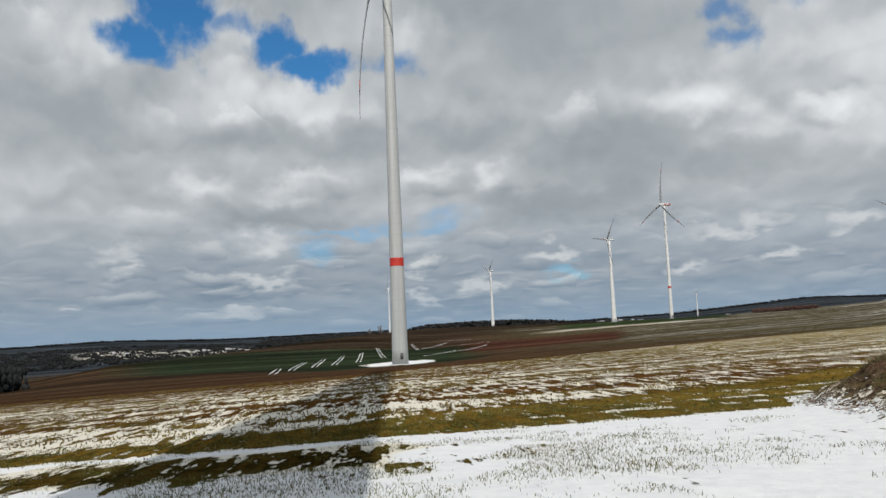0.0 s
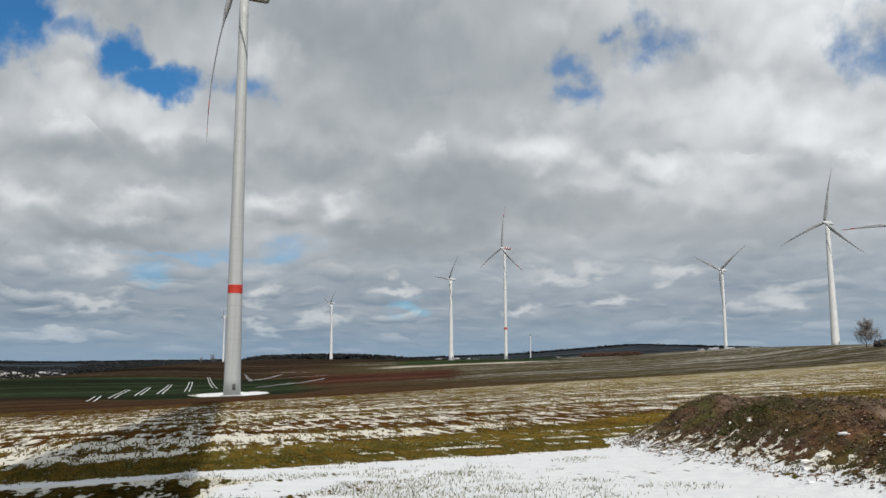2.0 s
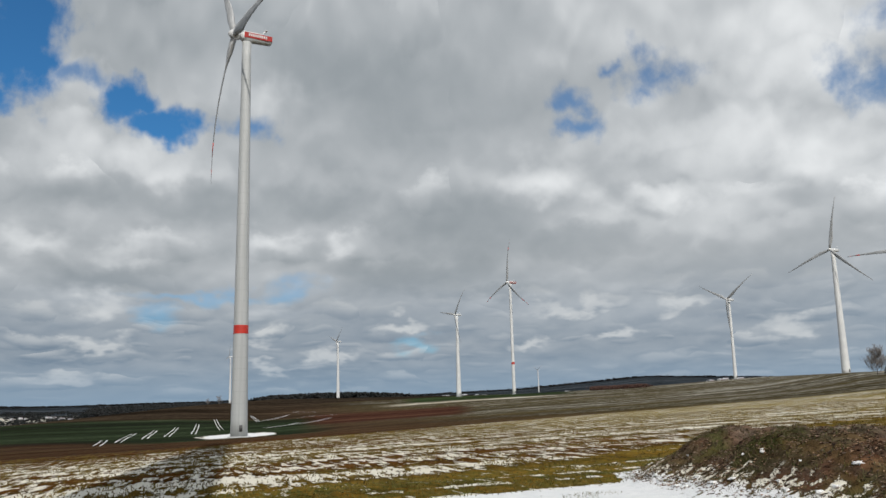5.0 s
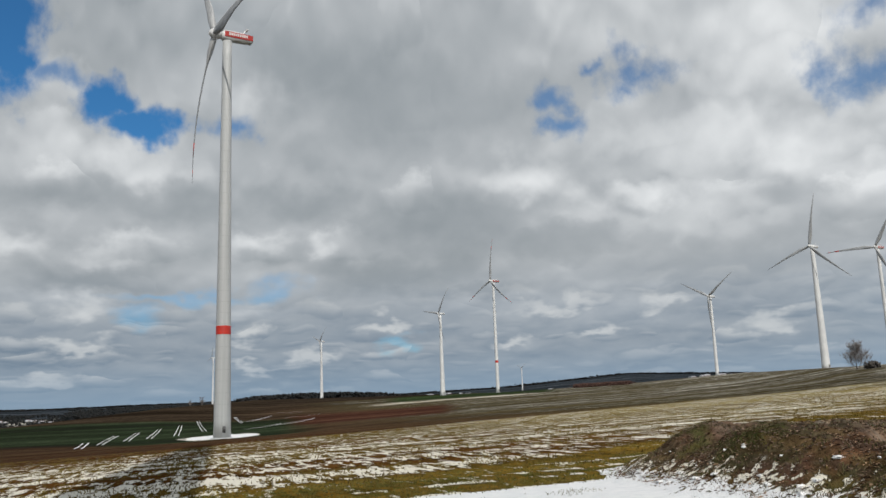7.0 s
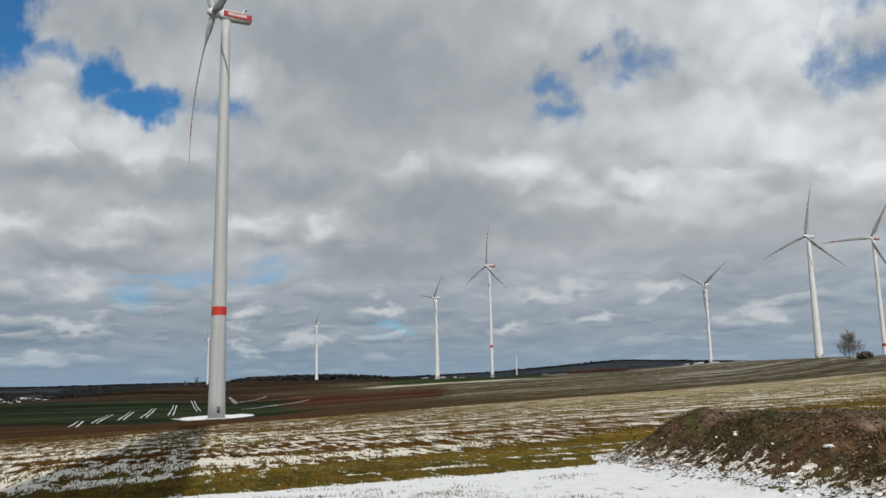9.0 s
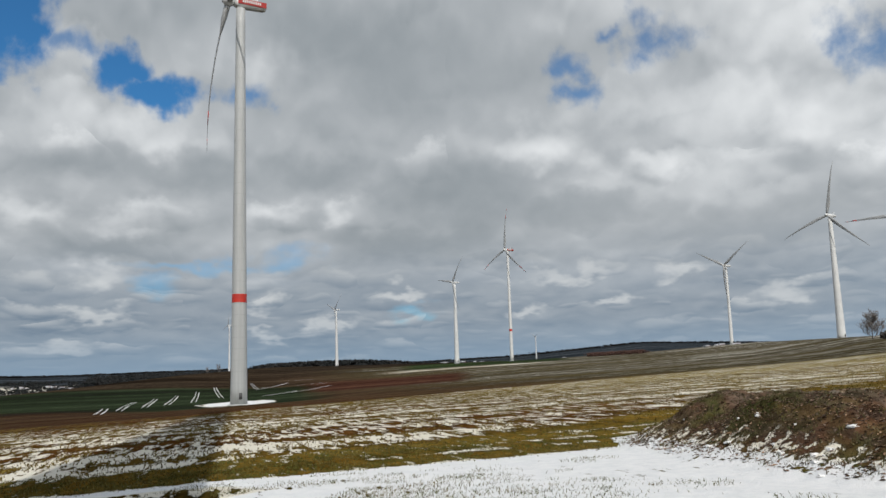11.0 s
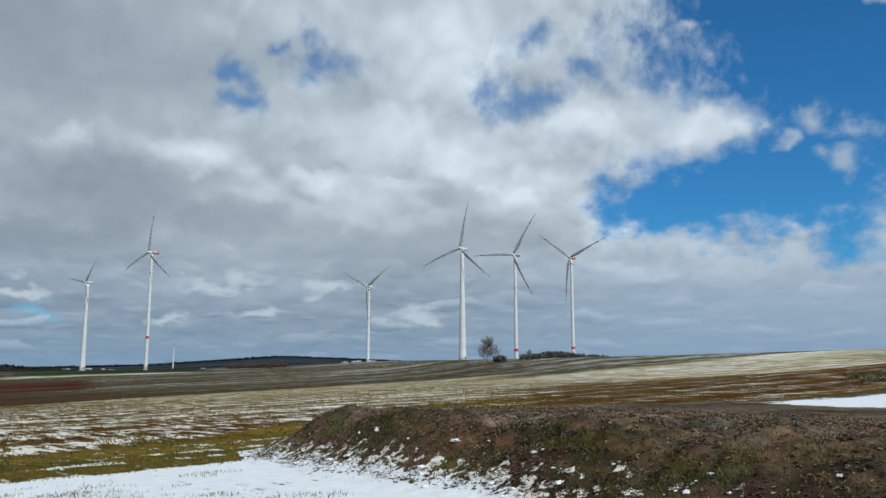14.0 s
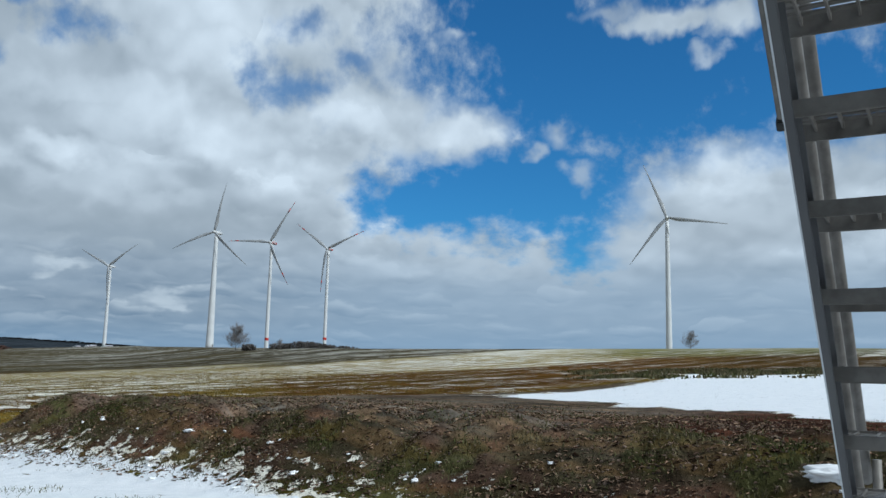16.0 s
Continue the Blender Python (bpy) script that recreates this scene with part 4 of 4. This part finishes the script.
thicket("hedge", spots, red_brush, "russet leafless hedge along a far field", "hedge", 23, "stuff", rows_=3)
spots = [(*at(rs.uniform(-30, -4), rs.uniform(1900, 3200)), 22, rs.uniform(5, 10)) for _ in range(700)]
thicket("valley_wood", spots, wood_cloud_shade, "leafless woods in the far valley, cloud shade in their colour", "wood", 24, "stuff", rows_=4)
spots = [(*at(a, rs.uniform(3900, 4250)), 60, rs.uniform(5, 9)) for a in np.arange(-36, 36, 0.09)]
thicket("hill_wood", spots, wood_cloud_shade, "bluish wooded hills along the horizon", "wood", 25, "stuff", rows_=3)
spots = [(*at(rs.uniform(-28.4, -27.2), rs.uniform(330, 400)), 5, 9) for _ in range(14)]
thicket("field_trees", spots, wood_cloud_shade, "tree clump at the field's lower end, cloud shade in its colour", "trees", 26, "stuff", rows_=4)


def house(az, r, w, d, h, turn):
    x, y = at(az, r)
    top = new("house")
    top.matrix_basis = pose(x, y, zat(x, y) - 0.3, 0, 0, turn)
    tagged(top, "tiny white house in the distant village", "house", "houses of the far village")
    bm = bmesh.new()
    beam((-w / 2, 0, h / 2), (w / 2, 0, h / 2), d, h, bm=bm)
    part("wall", bm, house_wall, top, "", False)
    rf = sections([[(s * (w / 2 + 0.4), -d / 2 - 0.4, h), (s * (w / 2 + 0.4), d / 2 + 0.4, h), (s * (w / 2 + 0.4), 0, h + d * 0.45)] for s in (-1, 1)])
    part("roof", rf, house_roof, top, "pale roof", False)
    for q in range(3):
        xq = -w / 2 + (q + 0.7) * w / 3.4
        part("window", beam((xq - 0.6, -d / 2, h * 0.55), (xq + 0.6, -d / 2, h * 0.55), 0.16, 1.4), dark_metal, top, "", False)


for i in range(20):
    house(rs.uniform(9.6, 19.0), rs.uniform(1330, 1480), rs.uniform(5, 8), rs.uniform(4, 6), rs.uniform(1.8, 3), rs.uniform(-40, 60))
for i in range(9):
    house(rs.uniform(27.9, 32.0), rs.uniform(1150, 1240), rs.uniform(5, 10), rs.uniform(4, 5), rs.uniform(1.2, 2.2), rs.uniform(-40, 60))
for i in range(12):
    house(rs.uniform(-24, -13), rs.uniform(2400, 2800), rs.uniform(8, 15), rs.uniform(7, 10), rs.uniform(4, 6), rs.uniform(-40, 60))


# ---- grass, clods and snow close by ----
def scatter(name, pts, maker, material, label, category):
    verts, faces = [], []
    for p in pts:
        maker(verts, faces, *p)
    me = bpy.data.meshes.new(name)
    me.from_pydata(verts, [], faces)
    me.materials.append(material)
    return tagged(new(name, me), label, category, kind="stuff")


gr = np.random.RandomState(3)


def grow_blades(name, x, y, z, hmin, hmax, wide, material, label, category="grass"):
    """Many blades of grass as one mesh: five corners and two faces each."""
    n = len(x)
    h, lean, a = gr.uniform(hmin, hmax, n), gr.uniform(0.01, 0.07, n), gr.uniform(0, 6.3, n)
    w = gr.uniform(wide * 0.6, wide * 1.3, n)
    ca, sa = np.cos(a) * w, np.sin(a) * w
    lx, ly = np.cos(a * 3.1) * lean, np.sin(a * 3.1) * lean
    v = np.empty((n, 5, 3))
    v[:, 0] = np.stack([x - ca, y - sa, z - 0.02], 1)
    v[:, 1] = np.stack([x + ca, y + sa, z - 0.02], 1)
    v[:, 2] = np.stack([x + ca * 0.7 + lx * 0.35, y + sa * 0.7 + ly * 0.35, z + h * 0.6], 1)
    v[:, 3] = np.stack([x - ca * 0.7 + lx * 0.35, y - sa * 0.7 + ly * 0.35, z + h * 0.6], 1)
    v[:, 4] = np.stack([x + lx, y + ly, z + h], 1)
    me = bpy.data.meshes.new(name)
    me.vertices.add(n * 5)
    me.vertices.foreach_set("co", v.ravel())
    first = (np.arange(n) * 5)[:, None]
    me.loops.add(n * 7)
    me.loops.foreach_set("vertex_index", (first + np.array([0, 1, 2, 3, 3, 2, 4])).astype(np.int32).ravel())
    me.polygons.add(n * 2)
    me.polygons.foreach_set("loop_start", ((np.arange(n) * 7)[:, None] + np.array([0, 4])).astype(np.int32).ravel())
    me.update(calc_edges=True)
    me.materials.append(material)
    return tagged(new(name, me), label, category, kind="stuff")


def sown(n, x0, x1, y0, y1, keep):
    x, y = gr.uniform(x0, x1, n), gr.uniform(y0, y1, n)
    ok = keep(x, y) > gr.uniform(0, 1, n)
    x, y = x[ok], y[ok]
    return x, y, zg(x, y)


def yard_tufts(x, y):
    near = band(y - 0.02 * x, 10.6, 15.0, 1.6) * smooth((6 - x) / 6)
    clump = smooth((fbm(x * 0.55, y * 0.9, 3, 31.0) - 0.47) / 0.08)
    stray = smooth((fbm(x * 1.5, y * 1.5, 2, 33.0) - 0.62) / 0.06) * 0.5
    poke = 0.30 * band(y, 6.5, 12.5, 2.0) * smooth((3 - x) / 5) * smooth((fbm(x * 2.2, y * 2.2, 2, 35.0) - 0.42) / 0.15)
    return np.clip(poke + clump * near + stray * smooth((16.5 - y) / 1) * smooth((12 - x) / 5), 0, 1)


x, y, z = sown(120000, -14, 9, 6.4, 16.8, yard_tufts)
grow_blades("yard_grass", x, y, z, 0.015, 0.055, 0.005, blade_green, "green and straw grass tufts poking through thin snow")


def edge_tufts(x, y):
    v = y - 0.09 * x
    return band(v, 16.6, 21.5 + 0.13 * x, 0.8) * (0.35 + 0.65 * smooth((fbm(x * 0.7, y * 0.7, 3, 41.0) - 0.4) / 0.2))


x, y, z = sown(90000, -17, 22, 15.5, 26, edge_tufts)
grow_blades("field_edge_grass", x, y, z, 0.015, 0.045, 0.012, blade_green, "olive winter grass along the field's edge")


def stubble_keep(x, y):
    v = y - 0.09 * x
    az = np.degrees(np.arctan2(x, y))
    row = 0.5 + 0.5 * np.cos(v * 2 * np.pi / 0.62 + 1.5 * fbm(x * 0.2, y * 0.2, 2, 71.0))
    clump = smooth((fbm(x * 0.9, y * 0.35, 3, 73.0) - 0.40) / 0.16)
    return row ** 2 * (0.12 + 0.88 * clump) * smooth((v - 20) / 2) * smooth((az + 33) / 2) * smooth((58 - az) / 4)


x, y, z = sown(620000, -44, 75, 19, 92, stubble_keep)
keep = gr.uniform(0, 1, len(x)) < np.clip(1.25 - np.hypot(x, y) / 130, 0.25, 1)
grow_blades("stubble", x[keep], y[keep], z[keep], 0.03, 0.075, 0.024, blade_gold, "golden stubble in drilled rows standing through the snow", "stubble")


def rank_grass(x, y):
    rear = band(np.hypot(x, y), 60, 82, 4) * band(np.degrees(np.arctan2(x, y)), 61, 84, 3)
    return rear * smooth((fbm(x * 0.35, y * 0.35, 3, 81.0) - 0.42) / 0.12)


x, y, z = sown(60000, 30, 82, 6, 42, rank_grass)
grow_blades("rank_grass", x, y, z, 0.06, 0.26, 0.08, blade_dry, "rank dark grass tussocks behind the snowy stand")


def bank_tufts(x, y):
    b = bank_shape(x, y)
    return band(b, 0.15, 2, 0.2) * smooth((19 - x) / 6) * (0.15 + 0.85 * smooth((11.5 - x) / 2.5)) * (0.15 + 0.85 * smooth((fbm(x * 1.4, y * 1.4, 3, 21.0) - 0.46) / 0.1))


x, y, z = sown(200000, 6.2, 20, -2, 21, bank_tufts)
grow_blades("bank_grass", x, y, z, 0.02, 0.065, 0.007, blade_dry, "dry and green grass tufts on the earth bank")


def clod(verts, faces, x, y, z, s, a, q):
    """A lump of earth: an uneven five-sided foot, shoulder and cap."""
    n0 = len(verts)
    for ring_r, ring_z in ((1.0, -0.1), (0.8, 0.45 * q)):
        for k in range(5):
            b = a + 1.2566 * k
            w = s * ring_r * (0.75 + 0.35 * math.sin(a * 7 + k * 2.3))
            verts.append((x + w * math.cos(b), y + w * math.sin(b), z + s * ring_z))
    verts.append((x + s * 0.2 * math.cos(a * 3), y + s * 0.2 * math.sin(a * 3), z + s * 0.7 * q))
    for k in range(5):
        m = (k + 1) % 5
        faces += [(n0 + k, n0 + m, n0 + 5 + m, n0 + 5 + k), (n0 + 5 + k, n0 + 5 + m, n0 + 10)]


def leaf(verts, faces, x, y, z, s, a, q):
    """A dead leaf lying on the ground, creased along its rib."""
    n0 = len(verts)
    ca, sa, t = math.cos(a) * s, math.sin(a) * s, (q - 0.55) * s
    verts += [(x - ca * 1.5, y - sa * 1.5, z + 0.012 - t), (x + sa * 0.7, y - ca * 0.7, z + 0.016 + s * 0.3), (x + ca * 1.6, y + sa * 1.6, z + 0.014 + t), (x - sa * 0.7, y + ca * 0.7, z + 0.018 + s * 0.35)]
    faces += [(n0, n0 + 1, n0 + 2), (n0, n0 + 2, n0 + 3)]


def clods_keep(x, y):
    return band(bank_shape(x, y), 0.08, 2, 0.1) * smooth((17 - x) / 5) * (0.4 + 0.6 * smooth((0.56 - fbm(x * 0.8, y * 0.8, 3, 21.0)) / 0.1))


x, y, z = sown(130000, 6.2, 16, -2, 21, clods_keep)
n = len(x)
half = n // 2
rows_c = list(zip(x, y, z - 0.01, np.abs(gr.normal(0.010, 0.011, n)) + 0.008, gr.uniform(0, 6.3, n), gr.uniform(0.4, 1.0, n)))
scatter("earth_clods", rows_c[:half], clod, clod_mat, "brown clods and stones on the bank", "earth")
scatter("dead_leaves", rows_c[half:], leaf, leaf_mat, "russet dead leaves and stalks on the bank", "leaves")


def snow_lump(x, y, s, seed, ragged=1.0):
    bm = bmesh.new()
    bmesh.ops.create_icosphere(bm, subdivisions=3, radius=1.0)
    for v in bm.verts:
        k_ = 0.75 + 0.9 * ragged * noise.noise(v.co * 1.9 + Vector((seed, 0, 0))) + 0.45 * ragged * noise.noise(v.co * 4.6 + Vector((0, seed, 0)))
        v.co = Vector((v.co.x * s * k_ * (1 + 0.5 * math.sin(seed)), v.co.y * s * k_ * (1 + 0.5 * math.cos(seed * 2.3)), v.co.z * s * 0.5 * k_))
    ob = bm_object("snow_lump", bm, snow_mat)
    ob.location = (x, y, zat(x, y) + s * 0.08)
    return tagged(ob, "small lump of melting snow caught on the bank", "snow", "snow lumps on the bank")


big_lump = snow_lump(8.7, 2.15, 0.25, 3.3, 0.62)
big_lump.scale = (0.9, 1.4, 0.9)
made = 0
while made < 75:
    sx, sy = rs.uniform(6.6, 9.2), rs.uniform(1.0, 18.5)
    b = float(bank_shape(np.array([sx]), np.array([sy]))[0])
    if not 0.05 < b < 0.75 or rs.random() > (1.1 - b) * (0.25 + 0.75 * min(1, max(0, (sy - 5) / 6))):
        continue
    snow_lump(sx, sy, rs.choice((0.03, 0.03, 0.04, 0.05, 0.06)), made * 1.7)
    made += 1
